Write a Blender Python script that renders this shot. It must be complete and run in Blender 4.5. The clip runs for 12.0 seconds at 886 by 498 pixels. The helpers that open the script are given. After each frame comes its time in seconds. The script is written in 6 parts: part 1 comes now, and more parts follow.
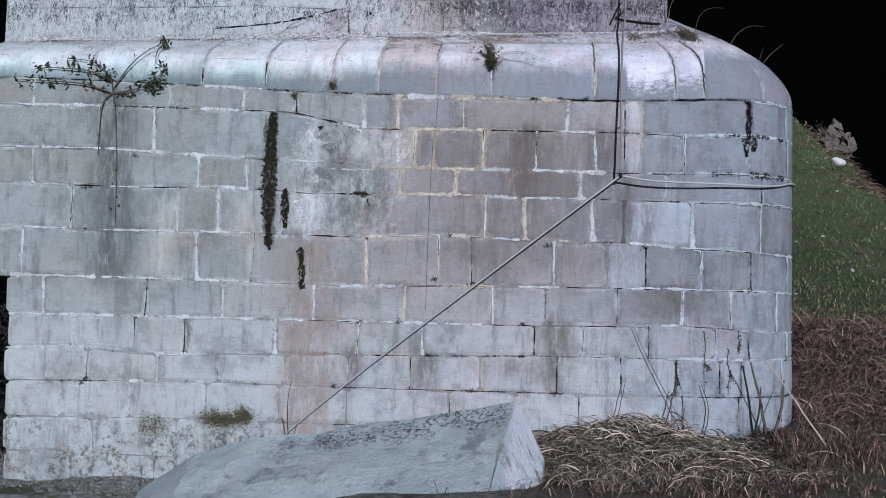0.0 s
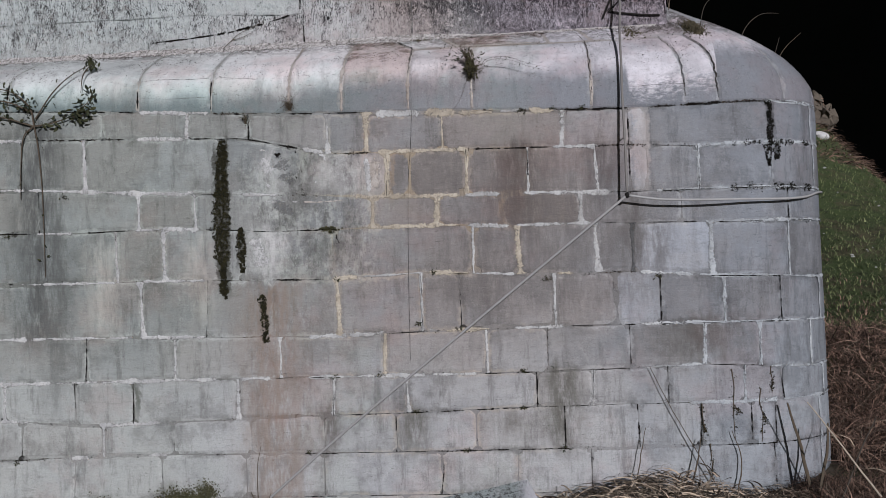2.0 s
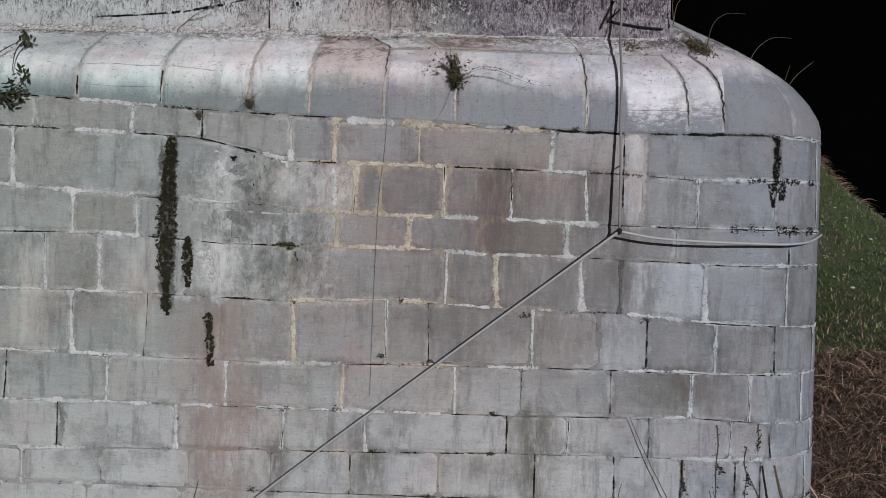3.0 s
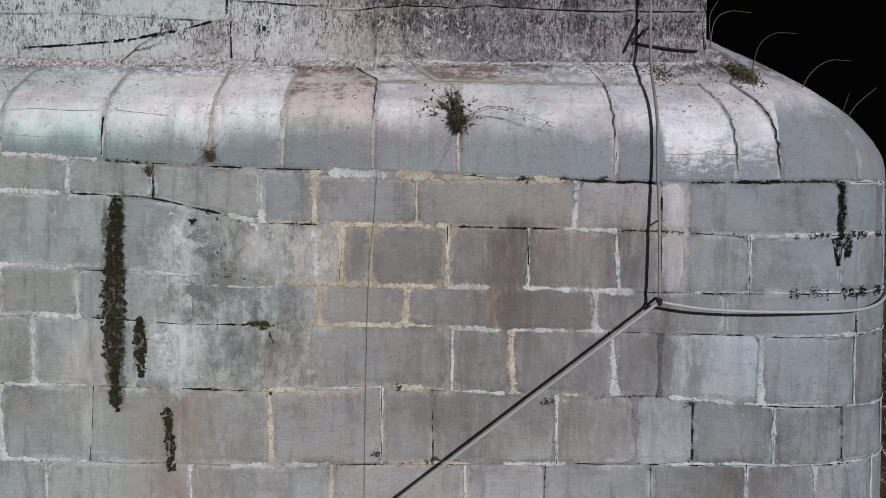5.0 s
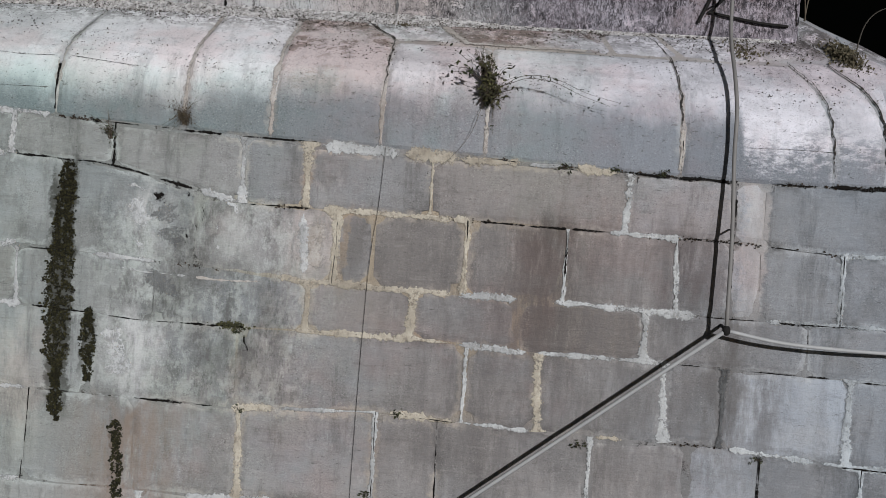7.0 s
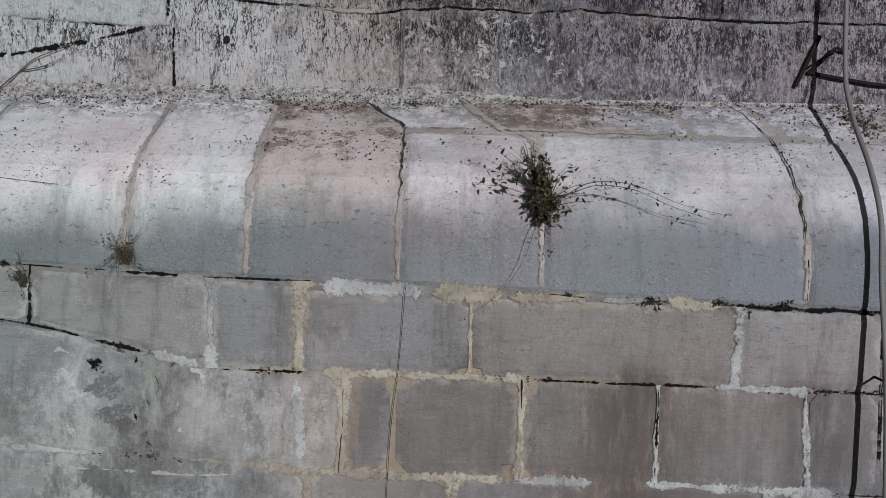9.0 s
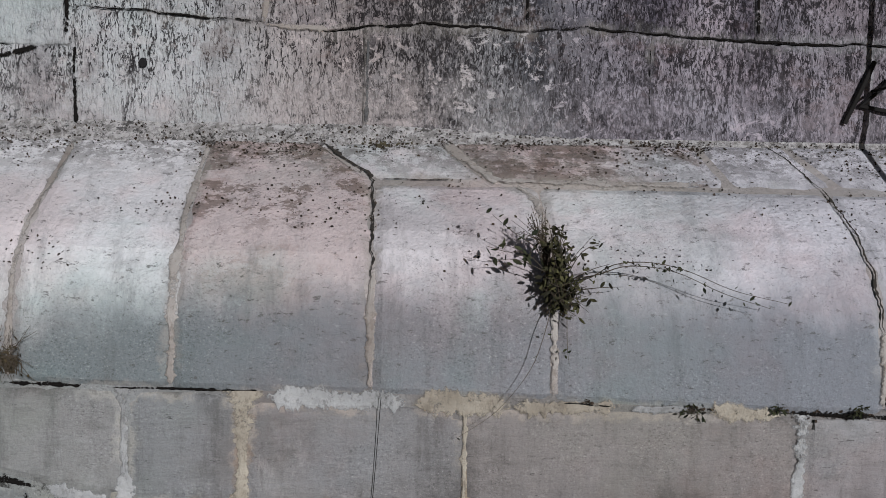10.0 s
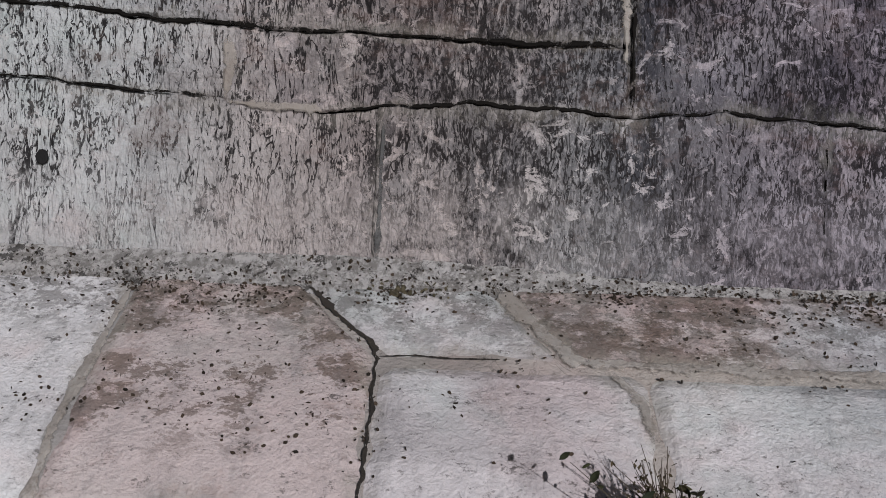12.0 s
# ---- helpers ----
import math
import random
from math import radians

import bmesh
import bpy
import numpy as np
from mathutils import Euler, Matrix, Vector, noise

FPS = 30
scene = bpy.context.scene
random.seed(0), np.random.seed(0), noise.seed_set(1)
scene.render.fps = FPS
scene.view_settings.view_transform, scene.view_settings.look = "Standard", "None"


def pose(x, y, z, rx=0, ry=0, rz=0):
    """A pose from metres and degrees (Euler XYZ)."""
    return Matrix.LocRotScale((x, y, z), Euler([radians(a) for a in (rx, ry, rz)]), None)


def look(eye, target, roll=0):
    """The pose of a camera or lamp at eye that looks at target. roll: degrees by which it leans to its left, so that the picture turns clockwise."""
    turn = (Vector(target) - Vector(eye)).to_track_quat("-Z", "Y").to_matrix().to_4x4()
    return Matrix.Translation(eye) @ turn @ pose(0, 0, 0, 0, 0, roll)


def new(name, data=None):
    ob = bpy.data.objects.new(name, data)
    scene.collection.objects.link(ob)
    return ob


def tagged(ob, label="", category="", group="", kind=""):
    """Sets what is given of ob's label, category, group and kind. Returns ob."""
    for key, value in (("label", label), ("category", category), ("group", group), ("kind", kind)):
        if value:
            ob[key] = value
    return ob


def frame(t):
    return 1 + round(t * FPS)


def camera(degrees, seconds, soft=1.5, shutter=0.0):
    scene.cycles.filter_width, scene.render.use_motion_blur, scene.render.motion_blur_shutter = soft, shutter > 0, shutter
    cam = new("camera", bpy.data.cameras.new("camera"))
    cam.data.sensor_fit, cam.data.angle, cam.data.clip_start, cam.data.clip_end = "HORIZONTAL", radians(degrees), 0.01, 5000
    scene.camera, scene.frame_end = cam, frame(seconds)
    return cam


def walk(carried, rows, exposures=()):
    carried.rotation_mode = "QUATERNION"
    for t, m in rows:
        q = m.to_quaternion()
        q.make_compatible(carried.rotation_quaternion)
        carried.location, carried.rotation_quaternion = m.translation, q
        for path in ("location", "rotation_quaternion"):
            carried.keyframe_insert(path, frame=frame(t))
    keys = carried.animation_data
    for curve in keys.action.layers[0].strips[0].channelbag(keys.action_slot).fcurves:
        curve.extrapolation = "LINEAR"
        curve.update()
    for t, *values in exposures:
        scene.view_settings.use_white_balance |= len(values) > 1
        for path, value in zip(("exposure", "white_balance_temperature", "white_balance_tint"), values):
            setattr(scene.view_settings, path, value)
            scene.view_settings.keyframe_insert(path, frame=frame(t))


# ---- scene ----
cam = camera(46.0, 12.0, soft=0.7)
PATH = [
    (0, (1.218, -0.159, 1.020), (0.957, 1.821, 1.129), 1.18),
    (0.5, (1.231, 0.008, 1.017), (0.985, 1.990, 1.121), 1.36),
    (1, (1.194, 0.278, 1.106), (0.947, 2.259, 1.220), 2.60),
    (1.5, (1.109, 0.632, 1.283), (0.913, 2.619, 1.399), 2.18),
    (2, (0.979, 1.023, 1.531), (0.772, 3.011, 1.604), -1.98),
    (2.5, (0.819, 1.398, 1.817), (0.654, 3.391, 1.820), -0.58),
    (3, (0.663, 1.743, 2.092), (0.578, 3.741, 2.070), 1.48),
    (5, (0.411, 2.949, 2.651), (0.383, 4.947, 2.586), 0.15),
    (5.5, (0.448, 3.229, 2.651), (0.381, 5.228, 2.601), -5.48),
    (6, (0.494, 3.513, 2.621), (0.467, 5.512, 2.575), 0.45),
    (6.5, (0.519, 3.799, 2.592), (0.483, 5.798, 2.527), 3.95),
    (7, (0.498, 4.086, 2.602), (0.394, 6.082, 2.538), 3.61),
    (9, (0.112, 5.406, 3.146), (0.089, 7.405, 3.082), 1.10),
    (9.5, (0.022, 5.819, 3.311), (0.065, 7.818, 3.265), 2.55),
    (10, (-0.048, 6.236, 3.452), (0.062, 8.229, 3.338), 0.87),
    (10.5, (-0.092, 6.622, 3.562), (0.026, 8.619, 3.522), 0.17),
    (11, (-0.094, 6.954, 3.639), (-0.101, 8.950, 3.503), -5.84),
    (11.5, (-0.043, 7.230, 3.689), (0.096, 9.221, 3.566), 1.26),
    (12, (0.064, 7.462, 3.716), (0.026, 9.461, 3.683), 2.19),
]
LIGHT = [(0.0, 0.13, 5230, 15), (0.5, -0.15, 5090, 15.5), (1.0, -0.18, 5390, 17.5), (1.5, -0.20, 5680, 16.5), (2.5, -0.19, 5920, 16), (3.2, -0.17, 5900, 13), (5.0, -0.10, 5850, 12.5), (7.2, -0.12, 5860, 11), (9.0, -0.34, 5830, 12.5), (10.5, -0.27, 5850, 13), (12.0, -0.35, 5960, 14.5)]
walk(cam, [(t, look(eye, target, roll)) for t, eye, target, roll in PATH], LIGHT)

# ---- light: low sun behind and to the right of the camera ----
world = bpy.data.worlds.new("world")
scene.world = world
world.use_nodes = True
sky = world.node_tree.nodes.new("ShaderNodeTexSky")
sky.sky_type, sky.sun_disc = "NISHITA", False
sky.sun_elevation, sky.sun_rotation = radians(13), radians(163)
background = world.node_tree.nodes["Background"]
background.inputs["Strength"].default_value = 0.022
world.node_tree.links.new(sky.outputs[0], background.inputs[0])
sun = new("sun", bpy.data.lights.new("sun", "SUN"))
sun.data.energy, sun.data.angle, sun.data.color = 4.35, radians(0.5), (1.0, 0.97, 0.93)
sun.matrix_world = look((0.285 * 20, 9 - 0.93 * 20, 3 + 0.225 * 20), (0, 9, 3))

# ---- materials ----


class Nodes:
    """A short hand for node materials laid out in world metres."""

    def __init__(self, name, rough=0.9, oblique=False):
        self.oblique = oblique
        self.mat = bpy.data.materials.new(name)
        self.mat.use_nodes = True
        self.tree = self.mat.node_tree
        self.bsdf = self.tree.nodes["Principled BSDF"]
        self.bsdf.inputs["Roughness"].default_value = rough
        self.bsdf.inputs["Specular IOR Level"].default_value = 0.25
        self.place = self.tree.nodes.new("ShaderNodeNewGeometry").outputs["Position"]

    def put(self, socket, value):
        if isinstance(value, bpy.types.NodeSocket):
            self.tree.links.new(value, socket)
        elif isinstance(value, tuple) and len(value) == 3 and socket.type == "RGBA":
            socket.default_value = (*value, 1)
        else:
            socket.default_value = value

    def math(self, op, a, b=0.0, clamp=False):
        n = self.tree.nodes.new("ShaderNodeMath")
        n.operation, n.use_clamp = op, clamp
        self.put(n.inputs[0], a), self.put(n.inputs[1], b)
        return n.outputs[0]

    def noise(self, scale, detail=4.0, rough=0.6, stretch=(1, 1, 1), shift=(0, 0, 0), distortion=0.0):
        m = self.tree.nodes.new("ShaderNodeMapping")
        self.put(m.inputs["Vector"], self.place)
        m.inputs["Scale"].default_value, m.inputs["Location"].default_value = stretch, shift
        n = self.tree.nodes.new("ShaderNodeTexNoise")
        self.put(n.inputs["Vector"], m.outputs[0])
        if self.oblique:
            turn = self.tree.nodes.new("ShaderNodeVectorRotate")
            turn.rotation_type = "EULER_XYZ"
            turn.inputs["Rotation"].default_value = (0.62, 0.41, 0.87)
            self.put(turn.inputs["Vector"], m.outputs[0])
            self.put(n.inputs["Vector"], turn.outputs[0])
        for key, value in (("Scale", scale), ("Detail", detail), ("Roughness", rough), ("Distortion", distortion)):
            n.inputs[key].default_value = value
        return n.outputs["Fac"]

    def band(self, value, low, high):
        """0 below low, 1 above high, smooth between."""
        n = self.tree.nodes.new("ShaderNodeMapRange")
        n.interpolation_type = "SMOOTHSTEP"
        for k, v in zip((0, 1, 2, 3, 4), (value, low, high, 0.0, 1.0)):
            self.put(n.inputs[k], v)
        return n.outputs[0]

    def mix(self, factor, a, b, mode="MIX"):
        n = self.tree.nodes.new("ShaderNodeMix")
        n.data_type, n.blend_type = "RGBA", mode
        self.put(n.inputs["Factor"], factor), self.put(n.inputs["A"], a), self.put(n.inputs["B"], b)
        return n.outputs["Result"]

    def axes(self):
        n = self.tree.nodes.new("ShaderNodeSeparateXYZ")
        self.put(n.inputs[0], self.place)
        return n.outputs

    def random(self):
        return self.tree.nodes.new("ShaderNodeObjectInfo").outputs["Random"]

    def edge(self):
        """Metres from the nearest edge of the stone's face."""
        ends = []
        for name in ("across", "along"):
            uv = self.tree.nodes.new("ShaderNodeUVMap")
            uv.uv_map = name
            n = self.tree.nodes.new("ShaderNodeSeparateXYZ")
            self.put(n.inputs[0], uv.outputs[0])
            ends.append(self.math("MINIMUM", n.outputs[0], n.outputs[1]))
        return self.math("MINIMUM", *ends)

    def worn(self, reach=0.40, soft=0.62, torn=1.9, most=0.84):
        """Lets the thin rims of a smear fade and crumble away; "rim" runs from 0 in the middle to 1 at the rim."""
        rim = self.tree.nodes.new("ShaderNodeAttribute")
        rim.attribute_name = "rim"
        fine = self.math("MULTIPLY", self.math("SUBTRACT", self.noise(85, 5, 0.8, shift=(3, 8, 5)), 0.5), torn)
        mid = self.math("MULTIPLY", self.math("SUBTRACT", self.noise(24, 5, 0.7, shift=(1, 3, 5)), 0.5), torn * 0.7)
        broad = self.math("MULTIPLY", self.math("SUBTRACT", self.noise(8, 4, 0.6, shift=(9, 2, 4)), 0.5), 2.6)
        left = self.math("ADD", rim.outputs["Fac"], self.math("ADD", self.math("ADD", fine, mid), broad))
        self.put(self.bsdf.inputs["Alpha"], self.math("MULTIPLY", self.band(left, reach + soft, reach), most))

    def bump(self, height, strength=0.4, distance=0.01):
        n = self.tree.nodes.new("ShaderNodeBump")
        n.inputs["Strength"].default_value, n.inputs["Distance"].default_value = strength, distance
        self.put(n.inputs["Height"], height)
        self.put(self.bsdf.inputs["Normal"], n.outputs[0])

    def done(self, colour):
        self.put(self.bsdf.inputs["Base Color"], colour)
        return self.mat


# water stains on the front of the pier: x, half width, top z, bottom z, strength, colour
MOSS_STAINS = [
    (-1.585, 0.050, 2.72, 1.58, 0.80, (0.022, 0.020, 0.012)),
    (-1.440, 0.028, 2.03, 1.76, 0.85, (0.030, 0.028, 0.020)),
    (-1.275, 0.026, 1.50, 1.22, 0.85, (0.035, 0.032, 0.022)),
    (-1.20, 0.24, 1.60, -0.50, 0.75, (0.20, 0.150, 0.115)),
    (-3.10, 0.20, 3.00, 1.15, 0.95, (0.075, 0.076, 0.074)),
    (2.655, 0.030, 2.86, 2.52, 0.55, (0.030, 0.030, 0.030)),
    (-0.235, 0.022, 2.58, 2.26, 0.55, (0.24, 0.17, 0.10)),
    (-0.43, 0.024, 2.88, 2.62, 0.50, (0.22, 0.15, 0.09)),
    (-2.33, 0.030, 0.86, 0.56, 0.70, (0.06, 0.065, 0.045)),
    (-1.92, 0.20, 0.04, -0.10, 0.75, (0.065, 0.070, 0.035)),
    (-2.62, 0.16, -0.02, -0.22, 0.60, (0.075, 0.080, 0.055)),
]
DAMP_STAINS = [
    (0.74, 0.17, 2.62, 1.95, 0.95, (0.075, 0.058, 0.045)),
    (1.02, 0.13, 0.90, 0.25, 0.95, (0.10, 0.095, 0.08)),
    (-0.12, 0.11, 0.62, 0.27, 0.95, (0.10, 0.095, 0.08)),
    (-0.78, 0.08, 0.62, 0.25, 0.90, (0.11, 0.095, 0.085)),
    (0.60, 0.16, 0.58, 0.36, 0.80, (0.11, 0.10, 0.085)),
    (-0.90, 0.11, 2.62, 2.20, 0.65, (0.070, 0.066, 0.058)),
    (-1.03, 0.10, 2.32, 2.05, 0.60, (0.075, 0.072, 0.065)),
    (-0.84, 0.15, 2.02, 1.68, 0.60, (0.090, 0.085, 0.078)),
    (-0.17, 0.045, 2.56, 2.28, 0.45, (0.08, 0.07, 0.06)),
    (1.60, 0.07, 2.20, 1.55, 0.75, (0.075, 0.068, 0.06)),
    (-3.00, 0.10, 1.60, 0.60, 0.60, (0.12, 0.12, 0.115)),
]
WASH_STAINS = [
    (1.40, 0.10, 2.60, 2.15, 0.80, (0.085, 0.08, 0.078)),
    (1.78, 0.065, 1.98, 1.50, 0.65, (0.085, 0.08, 0.078)),
    (2.05, 0.30, 1.24, 0.86, 0.75, (0.085, 0.08, 0.07)),
    (1.68, 0.06, 2.86, 2.22, 0.55, (0.46, 0.42, 0.39)),
    (-0.60, 0.12, 2.30, 1.75, 0.55, (0.075, 0.07, 0.064)),
    (-0.40, 0.10, 2.57, 2.27, 0.80, (0.50, 0.43, 0.39)),
    (-1.22, 0.12, 2.02, 1.70, 0.85, (0.50, 0.49, 0.47)),
    (-1.18, 0.11, 2.62, 2.40, 0.75, (0.48, 0.47, 0.44)),
    (-0.74, 0.10, 2.55, 2.28, 0.65, (0.46, 0.45, 0.42)),
    (-2.58, 0.14, 1.98, 1.20, 0.65, (0.42, 0.41, 0.37)),
    (-1.78, 0.10, 2.02, 1.35, 0.60, (0.42, 0.41, 0.37)),
]


def tinted(k, colour, much=1.0, algae=(0.80, 0.96, 0.92)):
    """Faint rosy and green-grey clouds of algae and minerals."""
    rose = k.band(k.noise(1.2, 5, 0.7, shift=(2, 8, 5)), 0.50, 0.64)
    colour = k.mix(k.math("MULTIPLY", rose, 0.8 * much), colour, (1.0, 0.85, 0.83), "MULTIPLY")
    teal = k.band(k.noise(1.0, 5, 0.7, shift=(7, 3, 1)), 0.48, 0.62)
    teal = k.math("MULTIPLY", teal, k.band(k.axes()[0], 1.4, 0.5))
    west = k.band(k.math("ADD", k.axes()[0], k.math("MULTIPLY", teal, -0.6)), -1.0, -2.5)
    return k.mix(k.math("MAXIMUM", k.math("MULTIPLY", teal, 0.8 * much), k.math("MULTIPLY", west, 0.9 * much)), colour, algae, "MULTIPLY")


def weathered(k, colour):
    """Lays the pier's stains, damp foot and pale salts over a stone or mortar colour."""
    x, y, z = k.axes()
    wander = k.math("MULTIPLY", k.math("SUBTRACT", k.noise(5, 3, 0.6, (1, 1, 0.5)), 0.5), 0.16)
    ragged = k.math("MULTIPLY", k.math("SUBTRACT", k.noise(28, 3, 0.7), 0.5), 0.10)
    xs = k.math("ADD", k.math("ADD", x, wander), ragged)
    zs = k.math("ADD", z, k.math("MULTIPLY", k.math("SUBTRACT", k.noise(9, 3, 0.6, (1, 1, 0.3)), 0.5), 0.35))
    front = k.math("LESS_THAN", y, 9.9)
    torn = k.noise(12, 6, 0.75, (1, 1, 0.25), (5, 5, 0))
    # salts and damp run out of the joints of the upper middle
    zone = k.math("MULTIPLY", k.band(k.math("ABSOLUTE", k.math("SUBTRACT", xs, -0.88)), 0.70, 0.35), k.band(k.math("ABSOLUTE", k.math("SUBTRACT", zs, 2.12)), 0.60, 0.40))
    damp = k.band(k.noise(9, 7, 0.82, (1, 1, 0.45), (3, 7, 1)), 0.52, 0.56)
    colour = k.mix(k.math("MULTIPLY", k.math("MULTIPLY", damp, zone), 0.5), colour, (0.08, 0.075, 0.068))
    salts = k.math("MULTIPLY", k.band(k.noise(4.0, 7, 0.78, (1, 1, 0.8), (3, 0, 1)), 0.44, 0.52), k.band(k.noise(20, 6, 0.72, (1, 1, 0.6), (6, 0, 1)), 0.43, 0.56))
    colour = k.mix(k.math("MULTIPLY", k.math("MULTIPLY", salts, zone), 0.36), colour, (0.52, 0.53, 0.49))
    # algae on the damp left, brown minerals in the middle
    cloud = k.math("MULTIPLY", k.math("SUBTRACT", k.noise(1.1, 5, 0.7, shift=(6, 1, 3)), 0.5), 2.6)
    xc = k.math("ADD", x, cloud)
    algae = k.math("MULTIPLY", k.band(xc, -0.1, -1.6), k.band(z, 0.4, 1.7))
    colour = k.mix(k.math("MULTIPLY", algae, 0.5), colour, (0.88, 0.97, 0.90), "MULTIPLY")
    ochre = k.math("MULTIPLY", k.band(k.math("ABSOLUTE", k.math("SUBTRACT", xc, 0.45)), 1.2, 0.4), k.band(z, 0.2, 1.6))
    colour = k.mix(k.math("MULTIPLY", ochre, 0.7), colour, (0.98, 0.91, 0.85), "MULTIPLY")
    # darker, bluer light of the turned corner, painted into the stone colour
    corner_light = k.band(xc, 1.3, 2.5)
    colour = k.mix(k.math("MULTIPLY", corner_light, 0.8), colour, (0.68, 0.74, 0.81), "MULTIPLY")
    for x0, half, top, foot, strength, tint in MOSS_STAINS + DAMP_STAINS + WASH_STAINS:
        soft = 0.0 if half > 0.06 else 0.7
        across = k.band(k.math("ABSOLUTE", k.math("SUBTRACT", xs, x0)), half * (1.95 - soft), half * soft)
        along = k.math("MULTIPLY", k.band(zs, top + 0.06, top - 0.08), k.band(zs, foot - 0.15, foot + 0.20))
        if half > 0.06:
            along = k.math("MULTIPLY", along, k.band(torn, 0.30, 0.60))
        colour = k.mix(k.math("MULTIPLY", k.math("MULTIPLY", k.math("MULTIPLY", across, along), strength), front), colour, tint)
    # a grimy film over the middle and right of the upper courses, washed off lower down
    film = k.math("MULTIPLY", k.band(k.math("ABSOLUTE", k.math("SUBTRACT", xs, 0.90)), 1.5, 0.4), k.band(k.math("ABSOLUTE", k.math("SUBTRACT", zs, 1.95)), 1.15, 0.3))
    film = k.math("MULTIPLY", film, k.band(torn, 0.25, 0.70))
    colour = k.mix(k.math("MULTIPLY", film, 0.76), colour, (0.115, 0.105, 0.10))
    # mud and moss splashed on the foot
    foot = k.math("MULTIPLY", k.band(zs, 0.10, -0.30), k.math("MULTIPLY", k.band(k.noise(13, 7, 0.86), 0.50, 0.55), k.band(k.noise(2.4, 4, 0.6, shift=(5, 5, 2)), 0.40, 0.54)))
    return tinted(k, k.mix(k.math("MULTIPLY", foot, 0.85), colour, (0.055, 0.058, 0.042)), 0.6, (0.91, 0.96, 0.89))


def grit(k, colour, dark=(0.05, 0.048, 0.044), light=(0.58, 0.57, 0.55), much=1.0):
    """Fine relief shared by all the stone: pits, crusts and the marks of the chisel."""
    k.oblique = True
    pits = k.band(k.noise(48, 5, 0.8, (1, 1, 1.6)), 0.58, 0.68)
    colour = k.mix(k.math("MULTIPLY", pits, 0.75 * much), colour, dark)
    crust = k.band(k.noise(70, 5, 0.8, (0.6, 0.6, 1.4), (4, 4, 4)), 0.57, 0.68)
    colour = k.mix(k.math("MULTIPLY", crust, 0.55 * much), colour, light)
    grain = k.noise(150, 4, 0.8, (0.8, 0.8, 1.2), (2, 2, 2))
    rough = k.band(k.noise(3.0, 5, 0.7, shift=(5, 9, 4)), 0.40, 0.62)
    colour = k.mix(k.math("MULTIPLY", k.math("MULTIPLY", k.band(grain, 0.46, 0.36), rough), 0.65), colour, (0.35, 0.34, 0.33), "MULTIPLY")
    colour = k.mix(k.math("MULTIPLY", k.math("MULTIPLY", k.band(grain, 0.58, 0.66), rough), 0.4), colour, light)
    veins = k.band(k.math("ABSOLUTE", k.math("SUBTRACT", k.noise(5.5, 6, 0.72, (1, 1, 1.3), (7, 2, 5), 0.8), 0.5)), 0.012, 0.003)
    where = k.band(k.noise(2.0, 3, 0.5, shift=(3, 9, 1)), 0.50, 0.60)
    k.oblique = False
    return k.mix(k.math("MULTIPLY", k.math("MULTIPLY", veins, where), 0.6 * much), colour, dark)


def pointed(k, colour, much=1.0):
    """Mortar smeared over the arrises here and there, grime and hairline gaps elsewhere."""
    near = k.edge()
    x, y, z = k.axes()
    rag = k.math("MULTIPLY", k.math("SUBTRACT", k.noise(16, 7, 0.82, shift=(2, 5, 3)), 0.5), 0.15)
    near = k.math("ADD", near, rag)
    grime = k.math("MULTIPLY", k.band(near, 0.045, 0.0), k.band(k.noise(3.1, 5, 0.7, shift=(8, 1, 4)), 0.44, 0.58))
    colour = k.mix(k.math("MULTIPLY", grime, 0.5 * much), colour, (0.07, 0.066, 0.06))
    lime = k.mix(k.band(k.math("ABSOLUTE", x), 1.3, 0.5), (0.44, 0.44, 0.425), (0.41, 0.375, 0.32))
    smear = k.math("MULTIPLY", k.band(near, 0.034, 0.0), k.band(k.noise(2.4, 4, 0.65, shift=(1, 6, 7)), 0.44, 0.52))
    tight = k.math("MULTIPLY", k.band(x, 0.7, 1.1), k.math("MULTIPLY", k.band(z, 2.72, 2.80), k.band(z, 2.98, 2.92)))
    smear = k.math("MULTIPLY", smear, k.math("SUBTRACT", 1.0, k.math("MULTIPLY", tight, 0.8)))
    colour = k.mix(k.math("MULTIPLY", smear, 0.60 * much), colour, lime)
    split = k.math("MULTIPLY", k.band(near, 0.004, -0.008), k.band(k.noise(2.9, 4, 0.65, shift=(4, 4, 4)), 0.46, 0.53))
    return k.mix(k.math("MULTIPLY", split, 0.35 * much), colour, (0.022, 0.02, 0.018))


